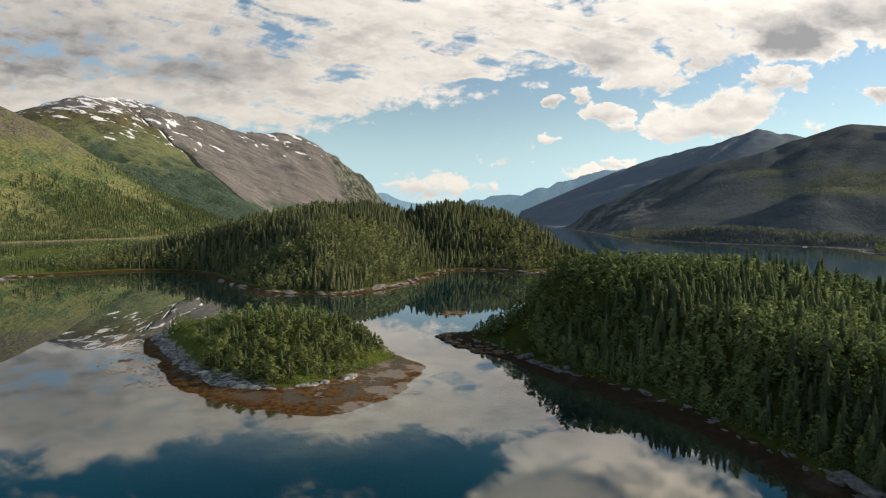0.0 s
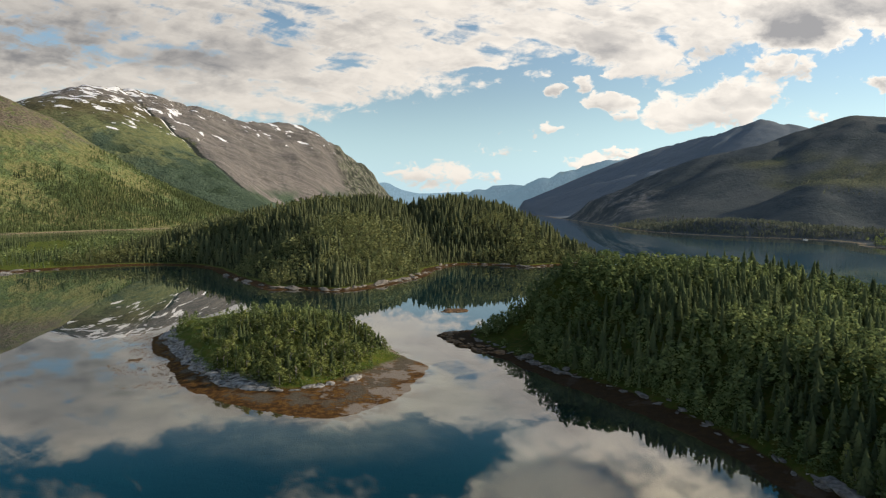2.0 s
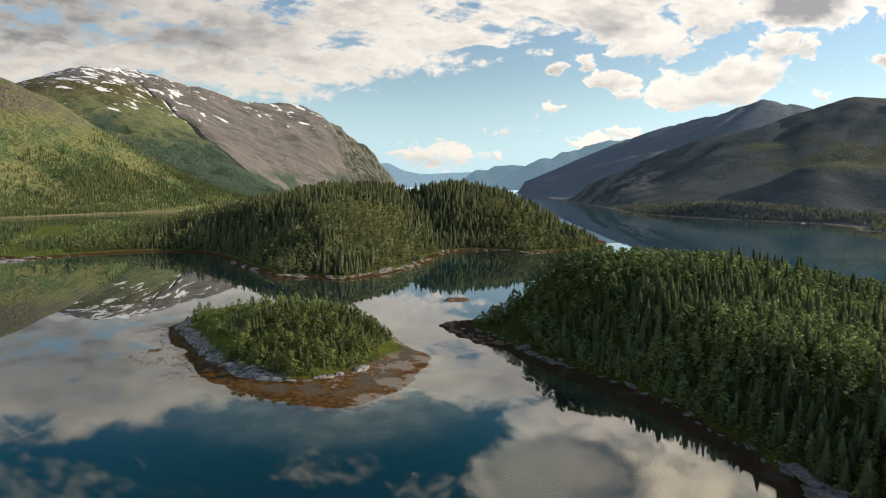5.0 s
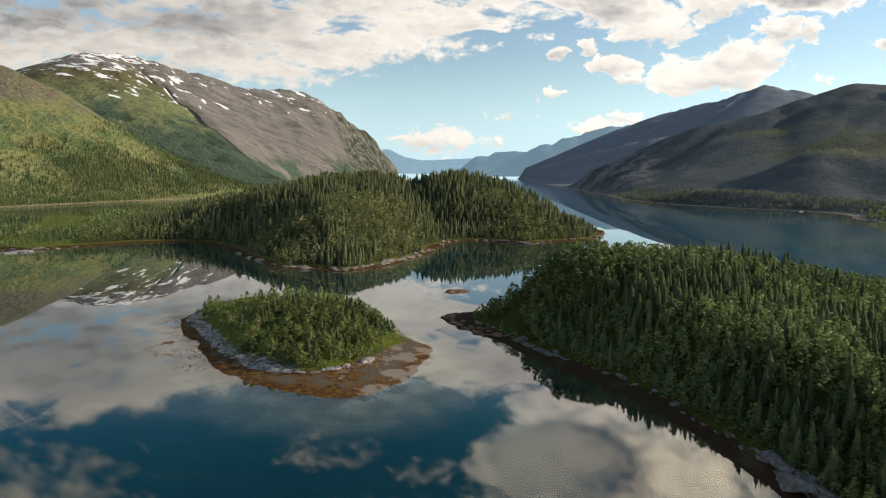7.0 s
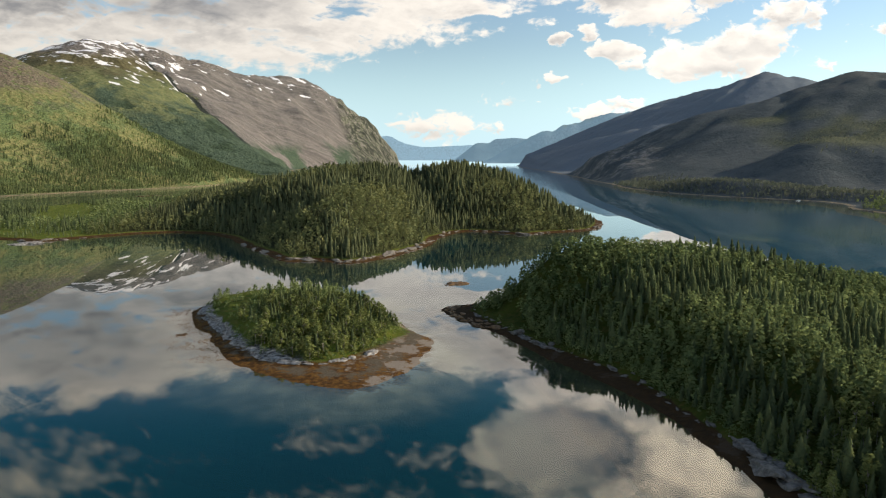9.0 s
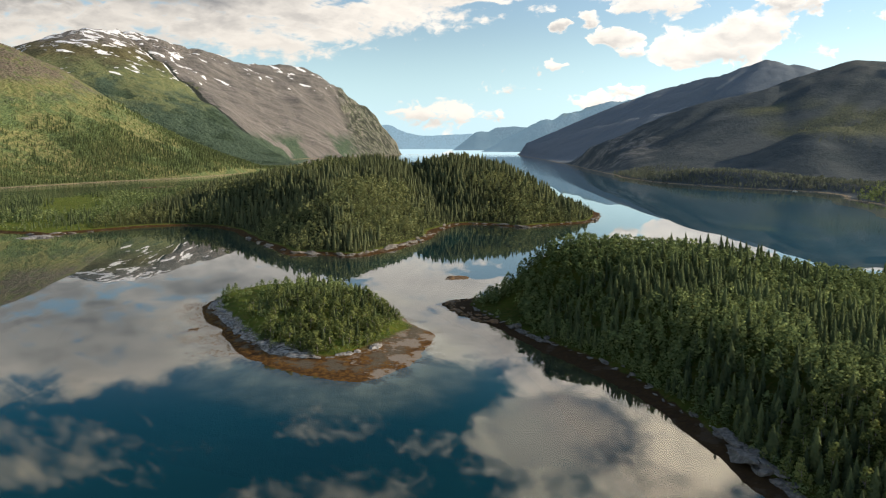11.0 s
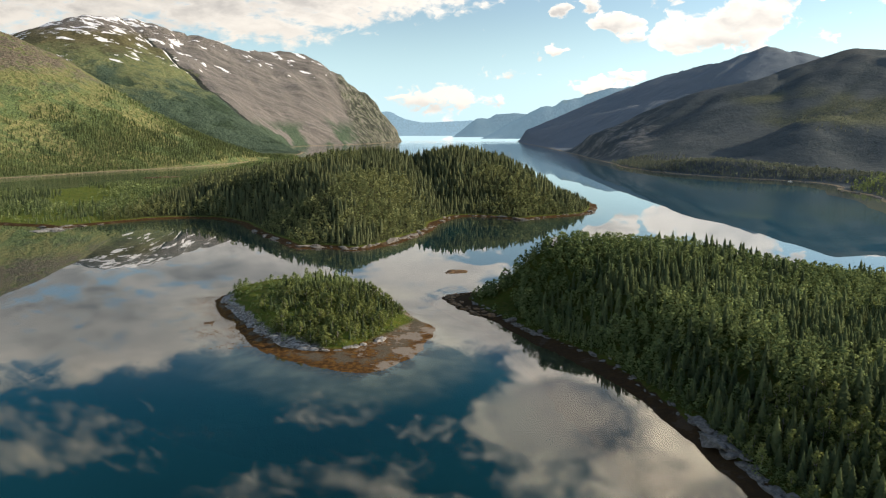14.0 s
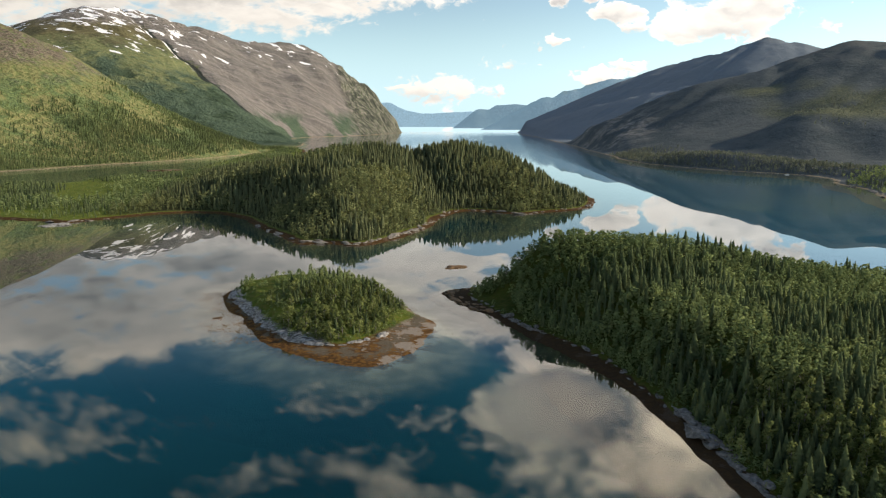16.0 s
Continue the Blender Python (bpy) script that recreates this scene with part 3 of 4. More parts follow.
    return np.exp(-0.5 * ((u / sx) ** 2 + (v / sy) ** 2))


ISLET_OUT = rounded([(-96, 220), (-87, 206), (-77, 188), (-68, 171), (-61, 161), (-45, 149), (-34, 144), (-26, 141), (-18, 149), (-12, 162), (-9, 180), (-9, 192), (-15, 202), (-21, 214), (-25, 226), (-34, 247), (-44, 260), (-62, 267), (-82, 265), (-97, 254), (-101, 238)])
ISLET_IN = rounded([(-97, 236), (-88, 216), (-78, 200), (-69, 184), (-60, 171), (-47, 162), (-36, 161), (-27, 170), (-20, 186), (-12, 197), (-19, 208), (-27, 226), (-37, 247), (-46, 257), (-62, 263), (-82, 261), (-95, 250)])
POINT_OUT = rounded([(-8, 242), (-3, 228), (4, 214), (14, 199), (18, 188), (24, 174), (36, 152), (43, 134), (48, 118), (52, 99), (54, 82), (57, 60), (62, 20), (72, -40), (95, -120), (420, -140), (450, 200), (330, 262), (240, 258), (170, 256), (110, 266), (70, 276), (40, 272), (20, 258), (6, 249)])
POINT_IN = rounded([(4, 241), (8, 224), (16, 204), (21, 194), (28, 181), (39, 163), (46, 149), (50, 131), (54, 114), (57, 99), (60, 82), (63, 60), (68, 20), (80, -40), (103, -115), (410, -130), (440, 195), (325, 257), (240, 253), (170, 251), (110, 261), (70, 270), (42, 267), (22, 253)])
MAIN_OUT = rounded([(-900, 640), (-640, 560), (-440, 490), (-348, 478), (-300, 462), (-287, 446), (-278, 466), (-261, 479), (-236, 512), (-196, 517), (-158, 474), (-134, 422), (-109, 382), (-96, 363), (-79, 370), (-59, 355), (-41, 378), (-19, 431), (-7, 514), (8, 534), (33, 522), (51, 503), (81, 527), (112, 545), (124, 581), (130, 667), (105, 750), (40, 810), (-60, 850), (-180, 900), (-260, 1100), (-330, 1500), (-400, 1900), (-470, 1900), (-450, 1500), (-425, 1200), (-400, 1017), (-380, 960), (-440, 900), (-465, 840), (-472, 775), (-540, 735), (-900, 760)])
EAST_OUT = rounded([(620, 470), (450, 500), (385, 556), (396, 612), (420, 680), (434, 730), (430, 795), (470, 850), (462, 945), (412, 987), (362, 1078), (314, 1200), (308, 1350), (320, 1700), (332, 2018), (345, 3000), (338, 4400), (420, 4900), (3200, 4900), (3200, 470)])
WEST_OUT = rounded([(-1700, 380), (-900, 780), (-700, 940), (-650, 1060), (-600, 1180), (-535, 1295), (-483, 1468), (-455, 1700), (-430, 1900), (-500, 2400), (-644, 2614), (-690, 3000), (-682, 3249), (-475, 3611), (-380, 4200), (-320, 4850), (-3600, 4900), (-3600, 380)])


def islet_height(x, y):
    w = fbm(x, y, 9, 3, 5) + fbm(x, y, 3.2, 2, 6) * 0.35
    out, inn = inland(ISLET_OUT, x, y) + w * 3.5, inland(ISLET_IN, x, y) + w * 2.5
    flat = 0.05 + 0.85 * np.clip(out, 0, None) / (np.clip(out, 0, None) + np.clip(-inn, 0, None) + 0.01)
    bed = np.maximum(out * 0.10, -5)
    hill = 4.6 * gauss(x, y, -66, 232, 24, 34, 25) + 2.2 * gauss(x, y, -45, 205, 16, 22)
    land = 0.9 + smooth(inn, 0, 9) * (0.5 + hill) + fbm(x, y, 7, 3, 9) * 0.9 * smooth(inn, 0, 4)
    west = smooth(x + 0.55 * (y - 200), -60, -74)
    land += west * smooth(inn, -1, 2.5) * (1.3 + fbm(x, y, 5, 3, 11) * 2.6) * (1 - smooth(inn, 6, 12))
    return np.where(out < 0, bed, np.where(inn < 0, flat, land))


def point_height(x, y):
    w = fbm(x, y, 12, 3, 21)
    out, inn = inland(POINT_OUT, x, y) + w * 3, inland(POINT_IN, x, y) + w * 2.2
    flat = 0.05 + 0.75 * np.clip(out, 0, None) / (np.clip(out, 0, None) + np.clip(-inn, 0, None) + 0.01)
    bed = np.maximum(out * 0.3, -5)
    hill = 4 * smooth(inn, 3, 30) + 13 * gauss(x, y, 36, 243, 20, 20) + 13 * gauss(x, y, 84, 226, 34, 26) + 7.5 * gauss(x, y, 64, 160, 24, 34) + 3.5 * gauss(x, y, 95, 100, 25, 40) + 4 * gauss(x, y, 150, 205, 60, 40) + 4 * smooth(x, 150, 260)
    land = 0.8 + smooth(inn, 0, 28) * hill + smooth(inn, -0.8, 1.2) * (0.9 + fbm(x, y, 6, 3, 25) * 1.6) + fbm(x, y, 11, 3, 23) * 1.4 * smooth(inn, 0, 6)
    return np.where(out < 0, bed, np.where(inn < 0, flat, land))


def main_height(x, y):
    out = inland(MAIN_OUT, x, y) + fbm(x, y, 30, 4, 31) * 9
    hill = 36 * gauss(x, y, -112, 610, 60, 110, -10) + 36 * gauss(x, y, 8, 695, 62, 75) + 14 * gauss(x, y, -65, 450, 40, 60) + 11 * gauss(x, y, 75, 600, 45, 50) + 4 * gauss(x, y, -215, 590, 50, 60)
    hill += 17 * gauss(x, y, -215, 715, 50, 60)
    hill -= 14 * gauss(x, y, -22, 600, 14, 72, 16)
    land = np.clip(out, 0, 9.5) * 0.125 + smooth(out, 6, 70) * hill + smooth(out, 8, 22) * (1.6 + fbm(x, y, 40, 4, 33) * 4)
    return np.where(out < 0, np.maximum(out * 0.3, -6), land)


SNOW_RIDGE = [(-3300, 3300, 300, 1500), (-2400, 3330, 380, 1500), (-1950, 3360, 490, 1500), (-1750, 3380, 566, 1450), (-1560, 3400, 664, 1420), (-1450, 3540, 640, 1420), (-1322, 3750, 590, 1420), (-1177, 3950, 568, 1250), (-870, 4280, 522, 880), (-578, 4580, 360, 520), (-451, 4730, 225, 320), (-349, 4840, 55, 110)]
NEAR_RIDGE = [(-1900, 1250, 620, 900), (-1300, 1450, 460, 700), (-980, 1560, 300, 500), (-880, 1570, 222, 420), (-760, 1590, 132, 340), (-680, 1600, 86, 280), (-580, 1630, 40, 200), (-490, 1690, 6, 120)]
# the last nodes, out of view, are raised to shade the eastern slope
FAR_EAST = [(440, 4800, 10, 150), (642, 4710, 128, 340), (941, 4700, 256, 640), (1325, 4600, 415, 1150), (1590, 4215, 480, 1150), (1680, 4110, 524, 1150), (1785, 4050, 490, 1150), (1950, 3945, 425, 1100), (2350, 3300, 400, 900), (2600, 2500, 660, 900), (2800, 2400, 660, 900)]
FAR_FOOT = [(425, 4700, 18, 110), (520, 4200, 78, 230), (640, 3600, 132, 330), (800, 3000, 186, 480), (1000, 2600, 225, 600)]
# the last two nodes are unseen height, added to block the low sun
NEAR_EAST = [(350, 2010, 12, 120), (430, 2005, 40, 240), (510, 2000, 78, 360), (630, 1985, 118, 480), (830, 1960, 212, 680), (1060, 1970, 276, 800), (1216, 2000, 281, 880), (1480, 1960, 284, 860), (2050, 1880, 600, 900), (2600, 1700, 600, 950)]
BENCH = [(585, 1490, 14, 120), (650, 1490, 52, 190), (735, 1485, 94, 240), (930, 1475, 112, 300), (1500, 1420, 140, 380)]


def west_height(x, y):
    out = inland(WEST_OUT, x, y) + fbm(x, y, 60, 3, 41) * 14
    r = fbm(x, y, 420, 6, 43)
    big = ridge(SNOW_RIDGE, x + r * 60, y + fbm(x, y, 300, 5, 44) * 120, 1.0)
    near = ridge(NEAR_RIDGE, x + r * 40, y, 1.0)
    h = np.maximum(big, near)
    h = h * (1 + fbm(x, y, 180, 6, 45) * 0.08) + fbm(x, y, 90, 5, 46) * (14 + 40 * smooth(y, 4000, 4500)) * smooth(h, 10, 120)
    cap = np.clip(out, 0, None) * (0.80 + 0.05 * smooth(y, 2500, 3300) + 1.0 * smooth(y, 3900, 4600)) + 3
    cap = cap * (1 + fbm(x, y, 150, 5, 47) * 0.35)
    h = h * cap / (h ** 4 + cap ** 4 + 1e-6) ** 0.25
    h = h * (1 - 0.62 * smooth(x + 0.14 * y, -230, -60) * smooth(y, 2800, 3400) * np.abs(fbm(x * 0.8, y * 0.5, 120, 4, 48)))
    u, v = x * 0.561 - y * 0.828, x * 0.828 + y * 0.561
    cut = np.abs(fbm(u / 4.5, v, 130, 4, 49))
    h = h - (4 * smooth(y, 1900, 2500) + 3) * (0.14 - np.minimum(cut, 0.14)) / 0.14 * smooth(h, 30, 160)
    h = h - 15 * np.exp(-((x + 1.04 * y - 2028) / 1.443 / 24) ** 2) * smooth(h, 180, 260)          # the long straight gully
    land = np.clip(out, 0, 20) * 0.08 + smooth(out, 0, 40) * h
    return np.where(out < 0, np.maximum(out * 0.4, -8), land)


def east_height(x, y):
    out = inland(EAST_OUT, x, y) + fbm(x, y, 60, 3, 51) * 14
    h = np.maximum(ridge(FAR_EAST, x, y + fbm(x, y, 300, 5, 54) * 100, 1.1), ridge(FAR_FOOT, x + fbm(x, y, 260, 4, 63) * 60, y, 1.0))
    h = np.maximum(h, ridge(NEAR_EAST, x + fbm(x, y, 300, 5, 53) * 60, y, 1.1))
    h = h * (1 + fbm(x, y, 260, 5, 55) * (0.18 - 0.10 * smooth(y, 2400, 3000))) + fbm(x, y, 160, 3, 56) * 10 * smooth(h, 10, 120)
    h = np.maximum(h, ridge(BENCH, x + fbm(x, y, 140, 4, 58) * 50, y + fbm(x, y, 140, 4, 59) * 50, 0.9) * (1 + fbm(x, y, 90, 4, 60) * 0.25))
    cut = np.abs(fbm((x * 0.8 + y * 0.6) / 4.0, -x * 0.6 + y * 0.8, 170, 4, 57))
    crag = smooth(x, 520, 380) * smooth(y, 1500, 1750) * smooth(y, 2700, 2300)
    h = h * (1 - 0.5 * crag * np.abs(fbm(x, y, 90, 4, 62)) * 2) - 10 * (0.14 - np.minimum(cut, 0.14)) / 0.14 * smooth(h, 20, 120)
    low = 17 * gauss(x, y, 415, 1110, 45, 130, 22) + 7 * gauss(x, y, 520, 860, 40, 60)
    back = out - 24 * gauss(x, y, 462, 858, 34, 44)          # a low beach
    land = np.clip(out, 0, 12) * 0.10 + smooth(back, 4, 60) * (h + low + 2)
    return np.where(out < 0, np.maximum(out * 0.4, -8), land)


def sheet(name, height, x0, x1, y0, y1, step, mat, label, keep=-4.9, ystep=None):
    """A piece of ground as a grid over the plan; what lies deep under water is left out."""
    xs, ys = np.arange(x0, x1 + step, step), np.arange(y0, y1 + (ystep or step), ystep or step)
    X, Y = np.meshgrid(xs, ys)
    Z = height(X, Y)
    nx, ny = len(xs), len(ys)
    k = np.arange(nx * ny).reshape(ny, nx)
    quads = np.stack([k[:-1, :-1], k[:-1, 1:], k[1:, 1:], k[1:, :-1]], -1).reshape(-1, 4)
    quads = quads[(Z.ravel()[quads] > keep).any(1)]
    used, inv = np.unique(quads, return_inverse=True)
    verts = np.stack([X.ravel(), Y.ravel(), Z.ravel()], 1)[used]
    ob = new(name, grid_mesh(name, verts, inv.reshape(-1, 4)))
    ob.data.materials.append(mat)
    ob.data.polygons.foreach_set("use_smooth", np.ones(len(ob.data.polygons), bool))
    return tagged(ob, label, "ground", kind="structure")


def grid_mesh(name, verts, faces):
    me = bpy.data.meshes.new(name)
    n, k = faces.shape
    me.vertices.add(len(verts)), me.loops.add(n * k), me.polygons.add(n)
    me.vertices.foreach_set("co", np.ascontiguousarray(verts, np.float32).ravel())
    me.loops.foreach_set("vertex_index", np.ascontiguousarray(faces, np.int32).ravel())
    me.polygons.foreach_set("loop_start", np.arange(0, n * k, k, dtype=np.int32))
    me.update(calc_edges=True)
    return me


def plane(name, z, size, mat, label, category):
    v = np.array([(-size, -size, z), (size, -size, z), (size, size, z), (-size, size, z)], float)
    ob = new(name, grid_mesh(name, v, np.array([[0, 1, 2, 3]])))
    ob.data.materials.append(mat)
    return tagged(ob, label, category, kind="structure")


plane("water", 0.0, 14000, WATER, "calm clear fjord water mirroring clouds and hills", "water")
plane("ground", -4.95, 14000, BED, "sea bed carrying the deep water's blue-green colour", "sea bed")
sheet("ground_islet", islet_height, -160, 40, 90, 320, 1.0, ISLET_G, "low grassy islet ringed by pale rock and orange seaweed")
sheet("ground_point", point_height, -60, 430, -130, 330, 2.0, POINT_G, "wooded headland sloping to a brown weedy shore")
sheet("ground_main", main_height, -900, 200, 320, 1950, 5.0, LAND_G, "hilly wooded land with brown tidal shore", keep=-5.9)
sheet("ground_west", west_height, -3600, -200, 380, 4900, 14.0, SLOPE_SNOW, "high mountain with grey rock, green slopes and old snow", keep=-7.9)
sheet("ground_east", east_height, 220, 3200, 440, 4900, 15.0, SLOPE_EAST, "heath-covered mountain side above the fjord, bluish with painted haze", keep=-7.9)


# far ridges beyond the end of the fjord
def backdrop(nodes, base, mat, label):
    x0, x1 = min(n[0] - n[3] for n in nodes), max(n[0] + n[3] for n in nodes)
    y0, y1 = min(n[1] - n[3] for n in nodes), max(n[1] for n in nodes)
    def height(x, y):
        return base + ridge(nodes, x, y) * (1 + fbm(x, y, 120, 5, 61) * 0.2)
    ob = sheet("backdrop", height, x0, x1, y0, y1, 12.0, mat, label, keep=base + 0.5)
    return tagged(ob, category="far hills")


# distance haze is put into these blue base colours and their glow
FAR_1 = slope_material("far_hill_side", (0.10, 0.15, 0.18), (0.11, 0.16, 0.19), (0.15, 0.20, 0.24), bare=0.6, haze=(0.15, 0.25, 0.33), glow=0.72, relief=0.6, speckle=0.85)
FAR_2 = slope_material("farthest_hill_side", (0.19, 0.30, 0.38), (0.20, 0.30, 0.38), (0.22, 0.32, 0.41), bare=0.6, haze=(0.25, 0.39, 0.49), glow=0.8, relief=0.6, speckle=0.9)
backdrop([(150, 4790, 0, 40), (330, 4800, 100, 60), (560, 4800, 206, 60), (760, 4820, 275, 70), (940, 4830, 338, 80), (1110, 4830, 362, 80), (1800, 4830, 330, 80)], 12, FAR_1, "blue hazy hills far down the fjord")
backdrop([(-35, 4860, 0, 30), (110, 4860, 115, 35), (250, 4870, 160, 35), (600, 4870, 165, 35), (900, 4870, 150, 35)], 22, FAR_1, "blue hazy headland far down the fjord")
backdrop([(-900, 4885, 170, 12), (-430, 4885, 150, 12), (-340, 4885, 110, 12), (-230, 4885, 88, 12), (80, 4885, 100, 12), (300, 4885, 100, 12)], 30, FAR_2, "hazy pale blue hills at the end of the fjord")


# ---- trees ----
rng = np.random.default_rng(7)


def unit(v):
    return v / (np.linalg.norm(v) + 1e-9)


def spruce_crown(r, skirts, sides, sprays, radius=0.17):
    """A spruce one metre high: ragged skirts of needles round the stem, with drooping sprays scattered over them."""
    verts, faces, ways = [], [], []

    def girth(u):
        return radius * (1 - u) ** 0.68 * (0.72 + 0.28 * min(1, u * 7 + 0.1)) + 0.006

    for k in range(skirts):
        u = k / skirts
        q = girth(u) * (0.80 if sprays else 1.0)
        low, top = 0.05 + 0.92 * u, min(1.0, 0.05 + 0.92 * (u + 1.75 / skirts))
        turn, i = r.random() * 7, len(verts)
        verts.append((0, 0, top)), ways.append((0, 0, 1))
        for j in range(sides):
            a = turn + (j + r.uniform(-0.25, 0.25)) / sides * 2 * math.pi
            d = q * ((1.12 if j % 2 else 0.70) + r.uniform(-0.12, 0.12))
            verts.append((d * math.cos(a), d * math.sin(a), low - (0.02 if j % 2 else -0.015) + r.uniform(-0.012, 0.012)))
            ways.append(unit(np.array((math.cos(a), math.sin(a), 0.42))))
        faces += [(i, i + 1 + j, i + 1 + (j + 1) % sides) for j in range(sides)]
    for k in range(sprays):
        u = 1 - math.sqrt(1 - (k + 0.5) / sprays)
        a = k * 2.39996 + r.uniform(-0.4, 0.4)
        q = girth(u) * r.uniform(0.80, 1.22)
        z = 0.07 + 0.90 * u + r.uniform(-0.02, 0.02)
        wide, dz = (0.30 * q + 0.008) * r.uniform(0.75, 1.25), q * r.uniform(0.25, 0.6)
        ca, sa = math.cos(a), math.sin(a)
        i = len(verts)
        verts += [(ca * q * 0.35, sa * q * 0.35, z + 0.03), (ca * q * 0.68 + sa * wide, sa * q * 0.68 - ca * wide, z - dz * 0.55),
                  (ca * q, sa * q, z - dz), (ca * q * 0.68 - sa * wide, sa * q * 0.68 + ca * wide, z - dz * 0.55)]
        n = unit(np.array((ca, sa, 0.5)) + r.normal(size=3) * 0.16)
        ways += [unit(n + np.array((0, 0, 0.35))), n, unit(n - np.array((0, 0, 0.15))), n]
        faces += [(i, i + 1, i + 2), (i, i + 2, i + 3)]
    return np.array(verts), np.array(faces), np.array(ways)


def birch_crown(r, clumps, leaf=0.07, radius=0.26, low=0.2):
    """A birch one metre high: leaf clumps gathered round the ends of its limbs."""
    heads = []
    for k in range(13):
        f = (k + r.uniform(0, 1)) / 13
        a = k * 2.4 + r.uniform(-0.7, 0.7)
        out = radius * 0.78 * math.sin(math.pi * min(0.98, 0.25 + 0.70 * f)) * r.uniform(0.5, 1.1)
        heads.append((out * math.cos(a), out * math.sin(a), low + 0.10 + (0.82 - low) * f, radius * r.uniform(0.30, 0.50)))
    heads.append((0.01, 0, 0.90, radius * 0.30))
    verts, faces, ways = [], [], []
    for k in range(clumps):
        hx, hy, hz, hr = heads[k % len(heads)]
        v = unit(r.normal(size=3))
        c = np.array((hx, hy, hz)) + v * hr * r.uniform(0.45, 1.10) * np.array((1, 1, 1.15))
        c[2] = min(c[2], 0.985)
        u = unit(np.cross(v + r.normal(size=3) * 0.5, (0.3, 0.2, 0.9)))
        w = unit(np.cross(v + r.normal(size=3) * 0.35, u))
        s = leaf * r.uniform(0.6, 1.3)
        i = len(verts)
        verts += [c - u * s, c - w * s * 0.6 - v * s * 0.2, c + u * s, c + w * s * 0.7]
        faces += [(i, i + 1, i + 2), (i, i + 2, i + 3)]
        n = unit(v * 0.75 + unit(c * np.array((1, 1, 0.6)) - np.array((0, 0, 0.26))) * 0.75 + r.normal(size=3) * 0.09)
        ways += [n] * 4
    return np.array(verts), np.array(faces), np.array(ways)


def trunk_shape(top, thick, limbs, r, sides=5):
    verts, faces = [], []

    def stick(a, b, ra, rb):
        a, b = np.array(a, float), np.array(b, float)
        d = (b - a) / np.linalg.norm(b - a)
        u = np.cross(d, (0.31, 0.95, 0.1))
        u /= np.linalg.norm(u)
        v = np.cross(d, u)
        i = len(verts)
        for p, q in ((a, ra), (b, rb)):
            for k in range(sides):
                t = 2 * math.pi * k / sides
                verts.append(p + (u * math.cos(t) + v * math.sin(t)) * q)
        for k in range(sides):
            m = (k + 1) % sides
            faces.append((i + k, i + m, i + sides + m))
            faces.append((i + k, i + sides + m, i + sides + k))

    stick((0, 0, -0.06), (0.01, 0, top * 0.5), thick, thick * 0.65)
    stick((0.01, 0, top * 0.5), (0, 0.01, top), thick * 0.65, thick * 0.15)
    for k in range(limbs):
        z = top * r.uniform(0.3, 0.7)
        a = r.uniform(0, 7)
        stick((0, 0, z), (0.16 * math.cos(a), 0.16 * math.sin(a), z + 0.18), thick * 0.4, thick * 0.1)
    return np.array(verts), np.array(faces)


def tri_mesh(name, shape, mat):
    me = grid_mesh(name, shape[0], shape[1])
    if len(shape) > 2:
        soft_leaves(me, shape[2])
    me.materials.append(mat)
    return me


def soft_leaves(me, ways):
    """Leaves take the light as the whole crown does: their normals point away from its heart."""
    lean = me.attributes.new("custom_normal", "FLOAT_VECTOR", "POINT")
    lean.data.foreach_set("vector", np.ascontiguousarray(ways, np.float32).ravel())


def part(name, mesh, parent, label=""):
    ob = new(name, mesh)
    ob.parent = parent
    return tagged(ob, label)


def spots(x0, x1, y0, y1, step, jitter=0.42):
    xs, ys = np.meshgrid(np.arange(x0, x1, step), np.arange(y0, y1, step * 0.87))
    xs = xs + (np.arange(xs.shape[0]) % 2)[:, None] * step * 0.5
    x, y = xs.ravel(), ys.ravel()
    return x + rng.uniform(-jitter, jitter, x.shape) * step, y + rng.uniform(-jitter, jitter, x.shape) * step


def wood(name, x, y, z, size, shapes, mat, label, category, lean=0.04):
    """Many trees, too many to count, in one mesh; each has its own turn, girth and tint."""
    pick = rng.integers(0, len(shapes), len(x))
    vs, fs, ts, ns, base = [], [], [], [], 0
    for k, (v, f, *ways) in enumerate(shapes):
        w = np.nonzero(pick == k)[0]
        if not len(w):
            continue
        a, g = rng.uniform(0, 2 * math.pi, len(w)), rng.uniform(0.82, 1.22, len(w))
        ca, sa = np.cos(a) * size[w] * g, np.sin(a) * size[w] * g
        lx, ly = rng.normal(0, lean, len(w)) * size[w], rng.normal(0, lean, len(w)) * size[w]
        px = x[w, None] + v[None, :, 0] * ca[:, None] - v[None, :, 1] * sa[:, None] + v[None, :, 2] * lx[:, None]
        py = y[w, None] + v[None, :, 0] * sa[:, None] + v[None, :, 1] * ca[:, None] + v[None, :, 2] * ly[:, None]
        pz = z[w, None] + v[None, :, 2] * size[w, None]
        if ways:
            nx, ny, nz = ways[0].T
            c, t = np.cos(a)[:, None], np.sin(a)[:, None]
            ns.append(np.stack([nx * c - ny * t, nx * t + ny * c, np.broadcast_to(nz, (len(w), len(nz)))], -1).reshape(-1, 3))
        vs.append(np.stack([px, py, pz], -1).reshape(-1, 3))
        fs.append((f[None] + (base + np.arange(len(w)) * len(v))[:, None, None]).reshape(-1, 3))
        patchy = np.clip(0.55 * rng.random(len(w)) + 0.22 + fbm(x[w], y[w], 42, 3, 17) * 1.3, 0, 1)
        ts.append(np.repeat(patchy, len(v)))
        base += len(w) * len(v)
    me = grid_mesh(name, np.concatenate(vs), np.concatenate(fs))
